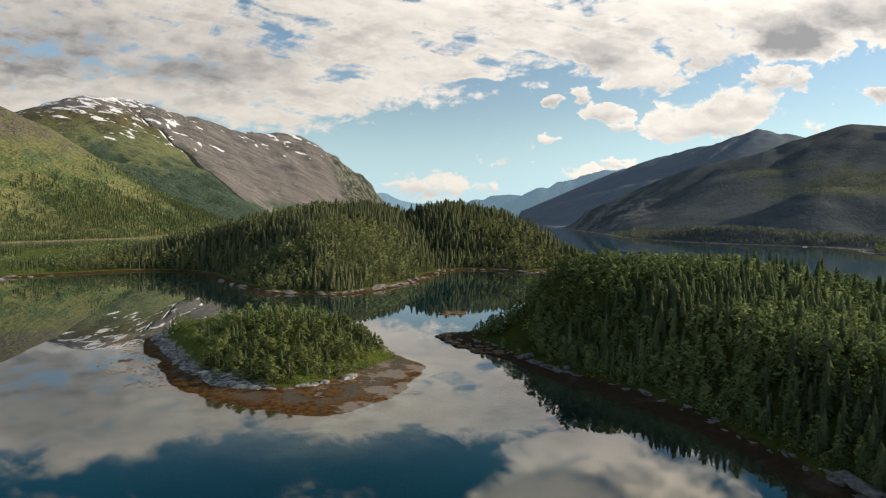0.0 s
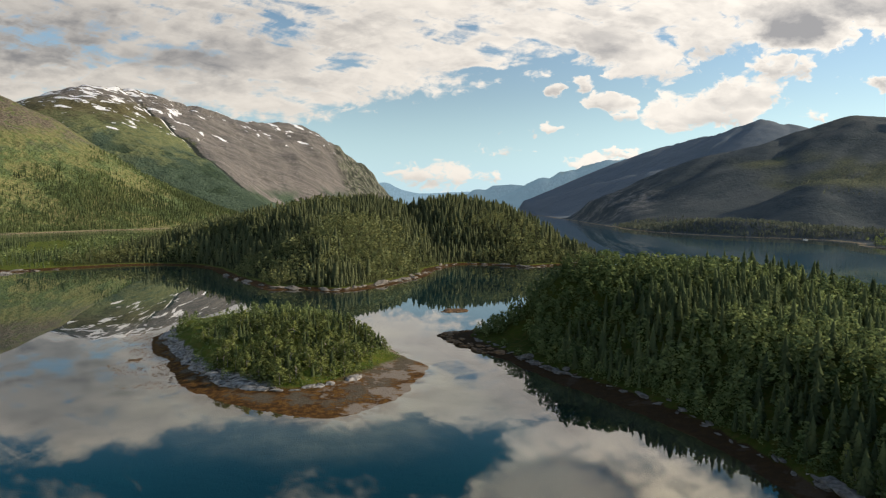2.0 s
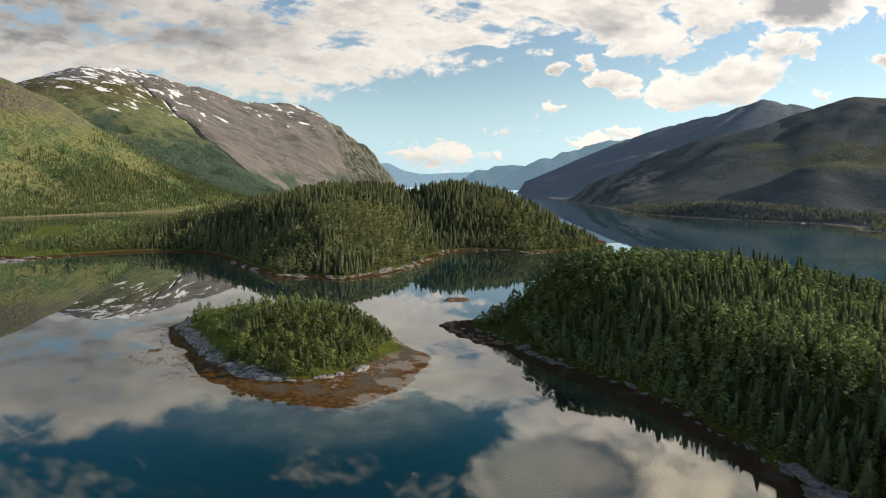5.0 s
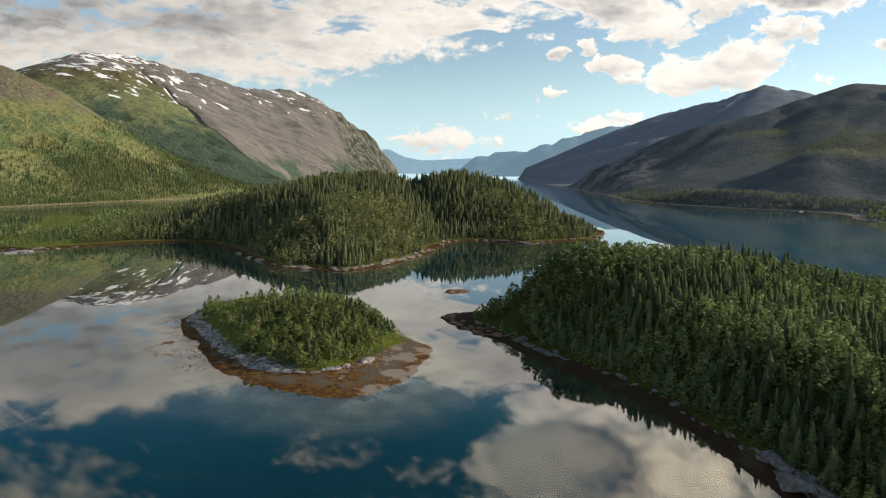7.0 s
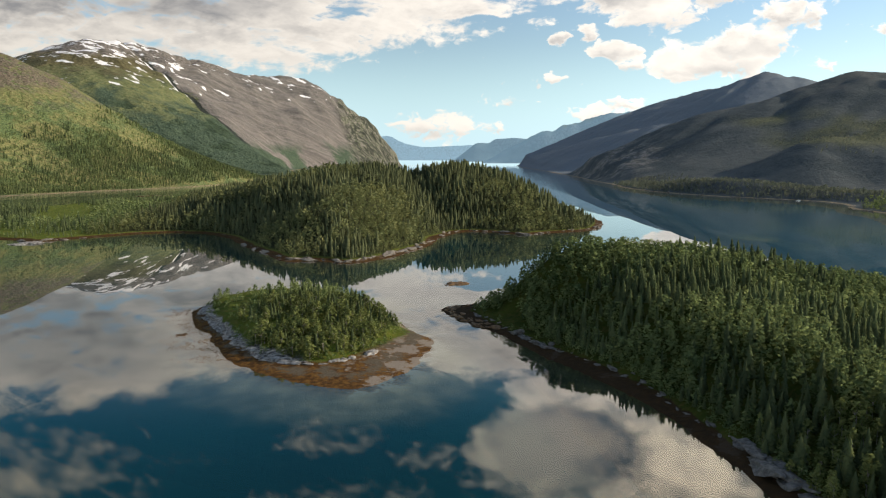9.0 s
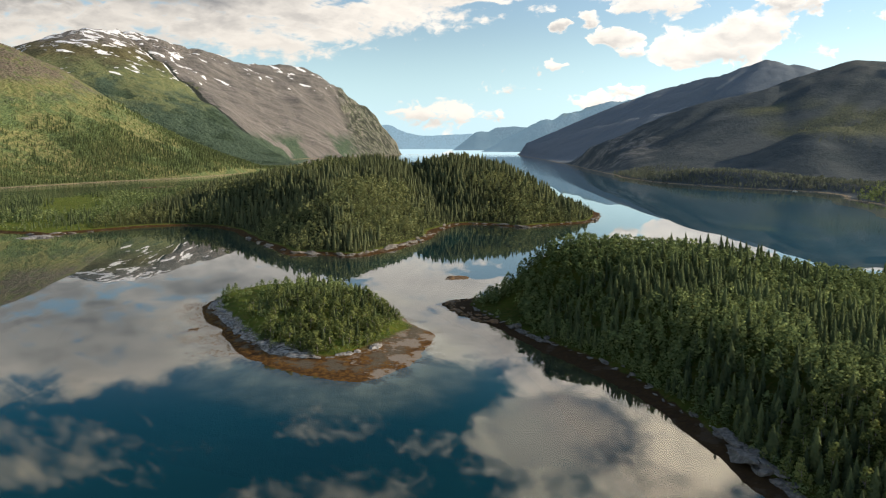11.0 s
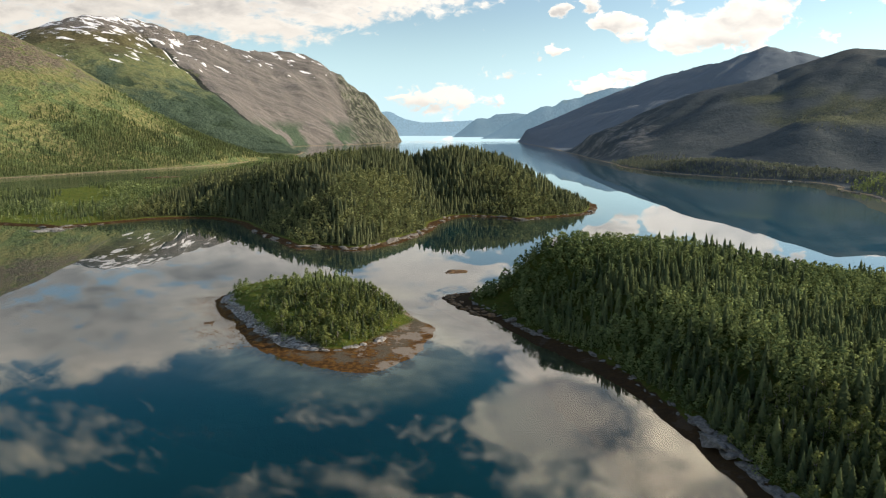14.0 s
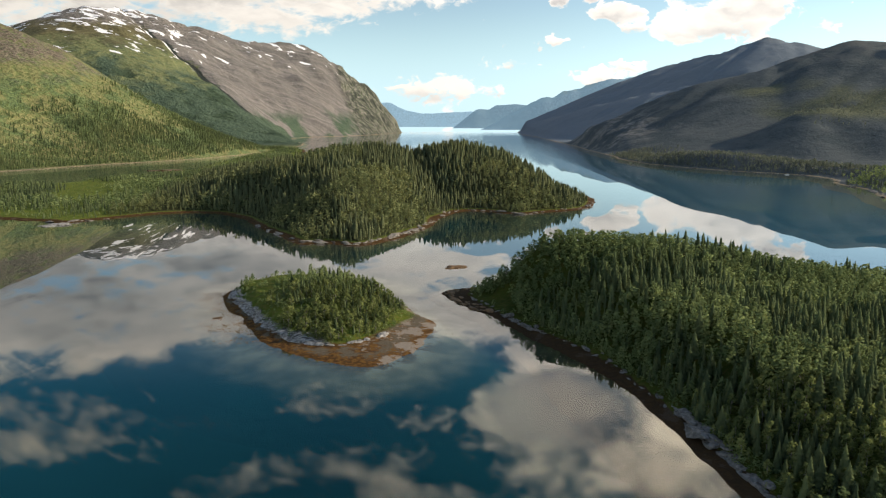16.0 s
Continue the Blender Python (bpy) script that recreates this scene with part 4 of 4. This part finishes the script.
    if ns:
        soft_leaves(me, np.concatenate(ns))
    tint = me.attributes.new("tint", "FLOAT", "POINT")
    tint.data.foreach_set("value", np.concatenate(ts).astype(np.float32))
    me.materials.append(mat)
    return tagged(new(name, me), label, category, kind="stuff")


SPRUCE_FINE = [spruce_crown(rng, 8, 8, 190, q) for q in (0.17, 0.19, 0.21, 0.18)]
BIRCH_FINE = [birch_crown(rng, 330, 0.048, q, -0.06) for q in (0.25, 0.29, 0.27, 0.32)]
SPRUCE_MID = [spruce_crown(rng, 6, 7, 54, q) for q in (0.16, 0.18, 0.20, 0.17, 0.22)]
BIRCH_MID = [birch_crown(rng, 88, 0.072, q, 0.06) for q in (0.26, 0.30, 0.28, 0.34, 0.24)]
SPRUCE_FAR = [spruce_crown(rng, 5, 8, 0, q) for q in (0.15, 0.17, 0.19, 0.21)]
BIRCH_FAR = [birch_crown(rng, 34, 0.102, q, 0.06) for q in (0.26, 0.31, 0.29)]
SPRUCE_DOT = [spruce_crown(rng, 3, 7, 0, q) for q in (0.17, 0.20, 0.23)]
BIRCH_DOT = [birch_crown(rng, 14, 0.16, q) for q in (0.28, 0.32)]

spruce_crowns = [tri_mesh("crown", c, SPRUCE_S) for c in SPRUCE_FINE]
SHRUB = [birch_crown(rng, 60, 0.11, q, -0.12) for q in (0.55, 0.62, 0.5)]
birch_crowns = [tri_mesh("crown", c, BIRCH_S) for c in BIRCH_FINE]
spruce_trunk = tri_mesh("trunk", trunk_shape(0.95, 0.016, 0, rng), BARK)
birch_trunks = [tri_mesh("trunk", trunk_shape(0.8, 0.016, 5, rng), WHITE_BARK) for _ in range(3)]


def spruce_tree(label, group):
    tree = tagged(new("spruce_tree"), label, "tree", group)
    part("trunk", spruce_trunk, tree)
    part("crown", spruce_crowns[0], tree)
    return tree


def birch_tree(label, group):
    tree = tagged(new("birch_tree"), label, "tree", group)
    part("trunk", birch_trunks[0], tree, "pale grey birch trunk")
    part("crown", birch_crowns[0], tree)
    return tree


def plant(kind, xs, ys, zs, sizes, label, group, wide=1.0):
    """Single trees: one is built with its parts, the others are copies with another crown."""
    first = (spruce_tree if kind == "spruce" else birch_tree)(label, group)
    crowns = spruce_crowns if kind == "spruce" else birch_crowns
    for k, (x, y, z, h) in enumerate(zip(xs, ys, zs, sizes)):
        m = pose(x, y, z, 0, 0, rng.uniform(0, 360))
        tree = first if k == 0 else copy_thing(first, m)
        g = rng.uniform(0.85, 1.2) * wide
        tree.matrix_basis = m @ Matrix.Diagonal((h * g, h * g, h, 1))
        for child in tree.children:
            if child.data.name.startswith("crown"):
                child.data = crowns[int(rng.integers(0, len(crowns)))]
            elif kind == "birch":
                child.data = birch_trunks[int(rng.integers(0, 3))]


# headland woods
x, y = spots(4, 300, -125, 275, 2.75)
inn = inland(POINT_IN, x, y)
ok = (inn > 0.8 + fbm(x, y, 14, 2, 71) * 2.5) & (y > np.where(x < 22, 226, -200)) & (rng.random(len(x)) < np.where(y > 40, 0.93, 0.3)) & (x < 240 - 0.25 * np.clip(100 - y, 0, None))
x, y, inn = x[ok], y[ok], inn[ok]
z = point_height(x, y) - 0.15
leafy = (fbm(x, y, 38, 3, 73) * 1.5 + rng.normal(0, 0.16, len(x)) + 0.16 * smooth(inn, 9, 2) + 0.17 * smooth(x, 70, 140) + 1.2 * gauss(x, y, 27, 238, 24, 22)) > 0.05
size = np.where(leafy, rng.uniform(3.8, 6.6, len(x)), 4.0 + 5.2 * rng.random(len(x)) ** 1.5) * (0.7 + 0.3 * smooth(inn, 1, 8))
near = (y > 56) & (x < 200)
order = np.argsort(np.where(near, np.hypot(x - 62, y - 70), 1e9))[:230]
single = np.zeros(len(x), bool)
single[order] = True
for kind, mask, label in (("spruce", ~leafy, "tall dark green spruce on the wooded headland"), ("birch", leafy, "bushy light green birch among spruces on the headland")):
    w = single & mask
    plant(kind, x[w], y[w], z[w], size[w], label, f"{kind}s on the headland")
rest = ~single & (y > 40)
for mask, shapes, mat, label in ((~leafy, SPRUCE_MID, SPRUCE_J, "dense dark spruce wood on the headland"), (leafy, BIRCH_MID, BIRCH_J, "light green birch wood on the headland")):
    w = rest & mask
    wood("forest", x[w], y[w], z[w], size[w], shapes, mat, label, "forest")
w = ~single & (y <= 40)
wood("forest", x[w], y[w], z[w], size[w], SPRUCE_DOT, SPRUCE_J, "spruce wood behind the headland", "forest")

# shrubs along the headland's shore
bx, by = spots(4, 110, 45, 262, 2.0)
edge = inland(POINT_IN, bx, by)
keep = (edge > 0.2) & (edge < 5.5) & (rng.random(len(bx)) < 0.75) & ((bx > 24) | (by > 238) | (rng.random(len(bx)) < 0.12))
bx, by = bx[keep], by[keep]
wood("shrubs", bx, by, point_height(bx, by) - 0.1, rng.uniform(0.8, 2.4, len(bx)), SHRUB, BIRCH_J, "low shrubs along the headland's shore", "shrubs")

# islet trees
x, y = spots(-100, -8, 150, 268, 2.5)
inn = inland(ISLET_IN, x, y)
open_ground = gauss(x, y, -74, 246, 9, 7) + gauss(x, y, -80, 215, 8, 12) + 0.8 * gauss(x, y, -62, 190, 9, 5) + gauss(x, y, -16, 193, 5, 6)
ok = (inn > 2.6) & (rng.random(len(x)) > open_ground * 1.2 + 0.10 + 0.26 * smooth(x, -46, -85) + 0.25 * smooth(fbm(x, y, 16, 2, 97), 0.05, 0.2))
x, y = x[ok], y[ok]
z = islet_height(x, y) - 0.1
leafy = rng.random(len(x)) < np.where((x > -62) & (y > 195), 0.66, 0.88)
size = np.where(leafy, 1.9 + 3.9 * rng.random(len(x)) ** 1.3, rng.uniform(3.0, 5.6, len(x)))
bx, by = spots(-100, -8, 150, 268, 2.1)
keep = (inland(ISLET_IN, bx, by) > 0.8) & (rng.random(len(bx)) < 0.62 - 0.55 * (gauss(bx, by, -74, 246, 9, 7) + gauss(bx, by, -16, 193, 5, 6) + gauss(bx, by, -80, 215, 6, 12)))
bx, by = bx[keep], by[keep]
wood("shrubs", bx, by, islet_height(bx, by) - 0.1, rng.uniform(0.8, 2.3, len(bx)), SHRUB, BIRCH_J, "low green shrubs between the trees of the islet", "shrubs")
far = leafy & (y > np.sort(y[leafy])[min(leafy.sum() - 1, 225)])
wood("forest", x[far], y[far], z[far], size[far], BIRCH_FINE, BIRCH_J, "small birches on the far side of the islet", "forest")
leafy_near = leafy & ~far
plant("birch", x[leafy_near], y[leafy_near], z[leafy_near], size[leafy_near], "small bright green birch on the grassy islet", "birches on the islet", 1.3)
plant("spruce", x[~leafy], y[~leafy], z[~leafy], size[~leafy], "slender green spruce on the grassy islet", "spruces on the islet", 0.8)

# woods of the hilly island
x, y = spots(-270, 135, 350, 860, 3.5)
out = inland(MAIN_OUT, x, y) + fbm(x, y, 30, 4, 31) * 9
ok = (out > 8) & (rng.random(len(x)) < 0.95)
x, y, out = x[ok], y[ok], out[ok]
z = main_height(x, y) - 0.2
leafy = (fbm(x, y, 55, 3, 83) * 1.5 + rng.normal(0, 0.12, len(x)) + 0.22 * smooth(out, 40, 8) + 0.14 * smooth(x, -60, 0) * smooth(y, 520, 440)) > 0.13
thin = ~leafy | (rng.random(len(x)) < 0.78)
x, y, z, out, leafy = x[thin], y[thin], z[thin], out[thin], leafy[thin]
size = np.where(leafy, 4.2 + 5.0 * rng.random(len(x)) ** 1.6, 3.6 + 7.4 * rng.random(len(x)) ** 1.9) * (0.65 + 0.35 * smooth(out, 6, 20)) * (1 + fbm(x, y, 35, 3, 87) * 0.9)
for mask, shapes, mat, label in ((~leafy, SPRUCE_FAR, ISLE_J, "dense spruce wood covering the hilly island"), (leafy, BIRCH_FAR, ISLE_B, "birch wood covering the hilly island")):
    wood("forest", x[mask], y[mask], z[mask], size[mask], shapes, mat, label, "forest")

# low wooded land behind the lagoon, with an open meadow
x, y = spots(-760, -200, 470, 1900, 4.5)
out = inland(MAIN_OUT, x, y) + fbm(x, y, 30, 4, 31) * 9
meadow = gauss(x, y, -378, 668, 70, 17, 117) + 0.7 * gauss(x, y, -425, 755, 50, 18, 0)
clear = 1.2 * meadow + 0.4 * smooth(fbm(x, y, 50, 3, 103), 0.08, 0.18) + 0.3 * smooth(y, 850, 950)
ok = (out > 8) & (x < np.where(y < 860, -262, 0)) & (rng.random(len(x)) > clear * 1.3 + 0.08)
x, y = x[ok], y[ok]
z = main_height(x, y) - 0.2
leafy = (fbm(x, y, 70, 3, 89) + rng.normal(0, 0.13, len(x)) + 0.12 * gauss(x, y, -290, 590, 60, 110)) > -0.06
size = np.where(leafy, 3.4 + 3.4 * rng.random(len(x)), rng.uniform(4.5, 8, len(x))) * (0.62 + 0.38 * smooth(inland(MAIN_OUT, x, y), 8, 50)) * (1 + fbm(x, y, 40, 3, 107) * 0.7)
for mask, shapes, mat, label in ((~leafy, SPRUCE_DOT + SPRUCE_FAR[:1], SPRUCE_J, "spruces on the low land by the lagoon"), (leafy, BIRCH_DOT + BIRCH_FAR[:1], BIRCH_J, "bright birches on the low land by the lagoon")):
    wood("forest", x[mask], y[mask], z[mask], size[mask], shapes, mat, label, "forest")
bx, by = spots(-520, -260, 480, 800, 7.5)
keep = (inland(MAIN_OUT, bx, by) > 8) & (rng.random(len(bx)) < 0.30 + 0.5 * smooth(fbm(bx, by, 30, 3, 109), 0.0, 0.15))
bx, by = bx[keep], by[keep]
wood("shrubs", bx, by, main_height(bx, by) - 0.1, rng.uniform(0.8, 2.2, len(bx)), SHRUB, BIRCH_J, "low green shrubs on the meadow by the lagoon", "shrubs")

# foot of the western slope
x, y = spots(-1050, -420, 750, 1900, 4.7)
z = west_height(x, y)
stand = smooth(fbm(x, y, 110, 4, 91), -0.06, 0.08)
keep = (inland(WEST_OUT, x, y) > 14) & (rng.random(len(x)) < 0.97 * smooth(z, 190, 50) * (0.22 + 0.78 * np.maximum(stand, smooth(z, 45, 20) * 0.8)))
x, y, z, stand = x[keep], y[keep], z[keep] - 0.4, stand[keep]
leafy = rng.random(len(x)) < np.where(z > 70, 0.72, 0.42) - 0.25 * stand
size = np.where(leafy, rng.uniform(4.5, 7.5, len(x)), rng.uniform(5.5, 10.5, len(x)))
for mask, shapes, mat, label in ((~leafy, SPRUCE_DOT, SLOPE_J, "spruces at the foot of the green slope"), (leafy, BIRCH_DOT, BIRCH_J, "birches at the foot of the green slope")):
    wood("forest", x[mask], y[mask], z[mask], size[mask], shapes, mat, label, "forest")

# low woods on the eastern shore
x, y = spots(310, 640, 520, 1500, 5.6)
z = east_height(x, y)
back = inland(EAST_OUT, x, y)
# sunlight on the point and shade on the strip, put into leaf colours
light = y < 880
keep = (back > 7 + 24 * gauss(x, y, 462, 858, 34, 44)) & (z < 70) & (rng.random(len(x)) < 0.95 * smooth(back, 170, 70))
x, y, z = x[keep], y[keep], z[keep] - 0.4
leafy = rng.random(len(x)) < 0.6
light = light[keep] & leafy
size = rng.uniform(4.0, 8.0, len(x)) * (1 + fbm(x, y, 60, 3, 105) * 0.8)
for mask, shapes, mat, label in ((~leafy, SPRUCE_DOT, EAST_S, "spruces on the low eastern shore"), (light, BIRCH_DOT, BIRCH_J, "bright birches on the nearer eastern point"), (leafy & ~light, BIRCH_DOT, EAST_B, "birches on the low eastern shore")):
    wood("forest", x[mask], y[mask], z[mask], size[mask], shapes, mat, label, "forest")


# scattered birches on the eastern terrace
x, y = spots(690, 1120, 1330, 1620, 10.0)
z = east_height(x, y)
keep = (z > 62) & (z < 150) & (rng.random(len(x)) < 0.25 + 0.6 * smooth(fbm(x, y, 60, 3, 101), -0.05, 0.1))
x, y, z = x[keep], y[keep], z[keep] - 0.3
wood("forest", x, y, z, rng.uniform(4.5, 8.0, len(x)), BIRCH_DOT, EAST_B, "scattered birches on the terrace of the eastern mountain", "forest")


# ---- rocks ----
def boulder(seed, detail=2):
    bm = bmesh.new()
    bmesh.ops.create_icosphere(bm, subdivisions=detail, radius=1)
    for v in bm.verts:
        p = v.co.copy()
        n = noise.noise(p * 1.1 + Vector((seed * 7.1, 3, 1))) * 0.65 + noise.noise(p * 3.1 + Vector((1, seed * 3.3, 5))) * 0.34
        v.co = p * (1 + n)
        v.co.z = max(math.floor(v.co.z * 3.2 + 0.5 + 0.5 * p.x) / 3.2 * 0.5, -0.3)          # broken in ledges
    me = bpy.data.meshes.new("rock")
    bm.to_mesh(me)
    bm.free()
    return me


def rock_mesh(seed, mat, detail=2):
    me = boulder(seed, detail)
    me.materials.append(mat)
    return me


PALE = [rock_mesh(k, ROCK) for k in range(5)]
DARK = [rock_mesh(k + 9, WEED_ROCK) for k in range(4)]
TAN = [rock_mesh(k + 30, WARM) for k in range(5)]
GREY = [rock_mesh(k + 20, LEDGE) for k in range(5)]


def rocks(name, meshes, poly, height, wanted, lo, hi, smin, smax, label, group):
    """Rocks scattered along a shore where wanted(x, y) says so."""
    pts = np.array(poly)
    for a, b in zip(pts, np.roll(pts, -1, 0)):
        run = np.linalg.norm(b - a)
        if run < 1e-6:
            continue
        inner = np.array((-(b - a)[1], (b - a)[0])) / run
        mid = (a + b) / 2
        if inland(poly, np.array([mid[0] + inner[0]]), np.array([mid[1] + inner[1]]))[0] < 0:
            inner = -inner
        odds = wanted(*mid) * run
        for _ in range(int(odds) + (rng.random() < odds % 1)):
            p = a + (b - a) * rng.random() + inner * rng.uniform(lo, hi)
            z = float(height(np.array([p[0]]), np.array([p[1]]))[0])
            s = rng.uniform(smin, smax) * (0.6 + 0.7 * rng.random() ** 3)
            ob = new(name, meshes[int(rng.integers(0, len(meshes)))])
            ob.matrix_world = pose(p[0], p[1], z - s * 0.06, rng.uniform(-12, 12), rng.uniform(-12, 12), math.degrees(math.atan2((b - a)[1], (b - a)[0])) + rng.uniform(-28, 28)) @ Matrix.Diagonal((s * rng.uniform(1.2, 2.9), s, s * rng.uniform(0.6, 1.1), 1))
            tagged(ob, label, "rock", group)


rocks("shore_rock", PALE, ISLET_IN, islet_height, lambda x, y: 0.9 if x < -44 and y < 245 and x + 0.55 * (y - 200) < -50 else (0.3 if y < 175 else 0.0), -1.0, 1.1, 0.5, 1.5, "pale grey weathered rock on the islet's shore", "rocks of the islet shore")
rocks("shore_rock", GREY, POINT_IN, point_height, lambda x, y: 1.1 if 60 < y < 104 or 178 < y < 198 else (0.28 if 55 < y < 235 and x < 75 else 0.0), -1.0, 0.7, 0.45, 1.3, "grey rock on the headland's brown shore", "rocks of the headland shore")
rocks("shore_ledge", GREY, POINT_IN, point_height, lambda x, y: 0.5 if 54 < y < 106 else (0.3 if 180 < y < 198 else 0.0), -0.8, 1.2, 1.0, 2.1, "broad grey rock ledge under the headland's trees", "ledges of the headland shore")
rocks("weed_rock", DARK, POINT_OUT, point_height, lambda x, y: 0.9 if y > 205 and x < 12 else 0.0, 0.5, 5.0, 0.5, 1.3, "dark weed-covered rock at the headland's tip", "rocks of the headland tip")
rocks("beach_rock", TAN, EAST_OUT, east_height, lambda x, y: 0.06 if 500 < y < 1250 and x < 460 else 0.0, 1.0, 6.0, 1.2, 3.0, "pale rock on the far eastern shore", "rocks of the eastern shore")
rocks("island_rock", TAN, MAIN_OUT, main_height, lambda x, y: 0.34 if -100 < x < -14 and y < 440 else 0.14 if -140 < x < 125 and y < 600 else (0.12 if -310 < x < -260 and y < 480 else 0.0), 2.0, 7.0, 0.8, 2.6, "pale grey rock on the wooded island's shore", "rocks of the island shore")


def skerry(x, y, length, width, height, turn, mat, label):
    ob = new("skerry", rock_mesh(int(abs(x)) + 3, mat, 3))
    ob.matrix_world = pose(x, y, -0.12, 0, 0, turn) @ Matrix.Diagonal((length / 2, width / 2, height, 1))
    return tagged(ob, label, "rock")


skerry(-1.0, 296, 9.0, 7.0, 2.0, 10, WEED_ROCK, "low brown weedy skerry in calm water")
skerry(-90.5, 197, 3.6, 3.2, 0.8, 30, WEED_ROCK, "small brown weedy rock beside the islet")
skerry(-288, 445, 20, 11, 2.2, 20, ROCK, "flat grey rock spit in the lagoon")
skerry(-432, 797, 44, 16, 1.6, -8, ROCK, "long pale rock skerry in the side lake")
skerry(-440, 1030, 50, 22, 2.4, 5, WEED_ROCK, "brown rock skerry with a few bushes")


def bevelled_box(name, lx, ly, lz, at, mat, edge=0.04):
    bm = bmesh.new()
    bmesh.ops.create_cube(bm, size=1)
    for v in bm.verts:
        v.co = Vector((v.co.x * lx + at[0], v.co.y * ly + at[1], v.co.z * lz + at[2]))
    bmesh.ops.bevel(bm, geom=bm.edges[:], offset=edge, segments=1, affect="EDGES")
    me = bpy.data.meshes.new(name)
    bm.to_mesh(me)
    bm.free()
    me.materials.append(mat)
    return me


def jetty(x, y, turn, length):
    """A long low timber jetty: two stringers on posts under a deck of planks."""
    thing = tagged(new("jetty"), "long low grey timber jetty along the eastern shore", "jetty")
    plank = bevelled_box("plank", 0.42, 2.2, 0.08, (0, 0, 1.0), WHITE_BARK, 0.015)
    post = bevelled_box("post", 0.25, 0.25, 2.6, (0, 0, -0.2), BARK)
    beam = bevelled_box("stringer", length, 0.2, 0.22, (0, 0, 0.84), BARK)
    for side in (-0.85, 0.85):
        part("stringer", beam, thing).location = (0, side, 0)
        for k in range(9):
            part("post", post, thing).location = (-length / 2 + 0.3 + k * (length - 0.6) / 8, side * 1.2, 0)
    for k in range(int(length / 0.45)):
        part("plank", plank, thing).location = (-length / 2 + 0.225 + k * 0.45, 0, 0)
    thing.matrix_world = pose(x, y, 0, 0, 0, turn)


def motor_boat(x, y, turn):
    """A small open boat with a pointed bow, a rubbing strake, a windscreen and an outboard engine."""
    thing = tagged(new("motor_boat"), "small white motor boat moored beside the jetty", "boat")
    bm = bmesh.new()
    rings = []
    for f, half, keel in ((0.0, 0.85, 0.05), (0.3, 1.0, 0.0), (0.6, 0.95, 0.02), (0.82, 0.62, 0.12), (1.0, 0.05, 0.45)):
        px = -2.9 + 5.8 * f
        rings.append([bm.verts.new((px, sy * half * w, z)) for sy, w, z in ((-1, 1.0, 0.85 + 0.25 * f ** 3), (-1, 0.8, 0.35 + keel * 0.6), (-1, 0.05, keel - 0.15), (1, 0.05, keel - 0.15), (1, 0.8, 0.35 + keel * 0.6), (1, 1.0, 0.85 + 0.25 * f ** 3))])
    for a, b in zip(rings, rings[1:]):
        for k in range(5):
            bm.faces.new((a[k], a[k + 1], b[k + 1], b[k]))
        bm.faces.new((a[0], b[0], b[5], a[5]))
    bm.faces.new(rings[0]), bm.faces.new(rings[-1][::-1])
    bmesh.ops.recalc_face_normals(bm, faces=bm.faces[:])
    me = bpy.data.meshes.new("hull")
    bm.to_mesh(me)
    bm.free()
    me.materials.append(PAINT)
    part("hull", me, thing)
    console = part("console", bevelled_box("console", 0.7, 1.1, 0.7, (0.2, 0, 1.2), PAINT), thing)
    part("windscreen", bevelled_box("windscreen", 0.06, 1.1, 0.4, (0.5, 0, 1.7), BARK, 0.01), console, "dark windscreen")
    part("engine", bevelled_box("engine", 0.45, 0.4, 0.8, (-3.05, 0, 0.85), BARK), thing, "dark outboard engine")
    thing.matrix_world = pose(x, y, -0.12, 0, 0, turn)


jetty(428, 958, -40, 32.0)
motor_boat(446, 938, -40)


# weed that breaks the surface in the shallows beside the islet
wx, wy = spots(-112, -60, 165, 240, 0.9)
off = -inland(ISLET_OUT, wx, wy)
keep = (off > -1) & (off < 15) & (wx + 0.75 * (wy - 200) < -58) & (fbm(wx, wy, 5, 3, 95) + 0.34 - off * 0.026 > rng.random(len(wx)) * 0.5)
wx, wy = wx[keep], wy[keep]
lump = np.array([(math.cos(a) * r, math.sin(a) * r, h) for r, h in ((1.0, -0.3), (0.6, 0.35)) for a in np.arange(6) * math.pi / 3] + [(0.1, 0, 0.5)])
lump_f = np.array([(k, (k + 1) % 6, 6 + (k + 1) % 6) for k in range(6)] + [(k, 6 + (k + 1) % 6, 6 + k) for k in range(6)] + [(6 + k, 6 + (k + 1) % 6, 12) for k in range(6)])
weed = wood("seaweed", wx, wy, np.full(len(wx), 0.0), rng.uniform(0.15, 0.5, len(wx)), [(lump * np.array((1, 1, 0.25)), lump_f), (lump * np.array((1.6, 0.8, 0.2)), lump_f)], WEED_ROCK, "brown seaweed breaking the surface beside the islet", "seaweed")


# pale drift logs at the edge of the headland's woods
def drift_log(x, y, length, thick, turn):
    shape = trunk_shape(1.0, thick / length, 2, rng, 7)
    ob = new("drift_log", tri_mesh("drift_log", shape, WHITE_BARK))
    z = float(point_height(np.array([x]), np.array([y]))[0])
    ob.matrix_world = pose(x, y, z + thick, 90, 0, turn) @ Matrix.Diagonal((length, length, length, 1))
    return tagged(ob, "bleached drift log lying on the brown shore", "driftwood", "drift logs on the headland shore")


for x, y, length, turn in ((48.6, 137, 5.5, 30), (52.5, 119, 4.2, 55), (44.0, 152, 4.8, 20), (57.6, 95, 3.6, 10), (36.0, 167, 5.2, 48), (60.0, 80, 4.0, 5), (55.2, 108, 3.2, 75), (29.0, 179, 3.8, 62)):
    drift_log(x, y, length, 0.13, turn)
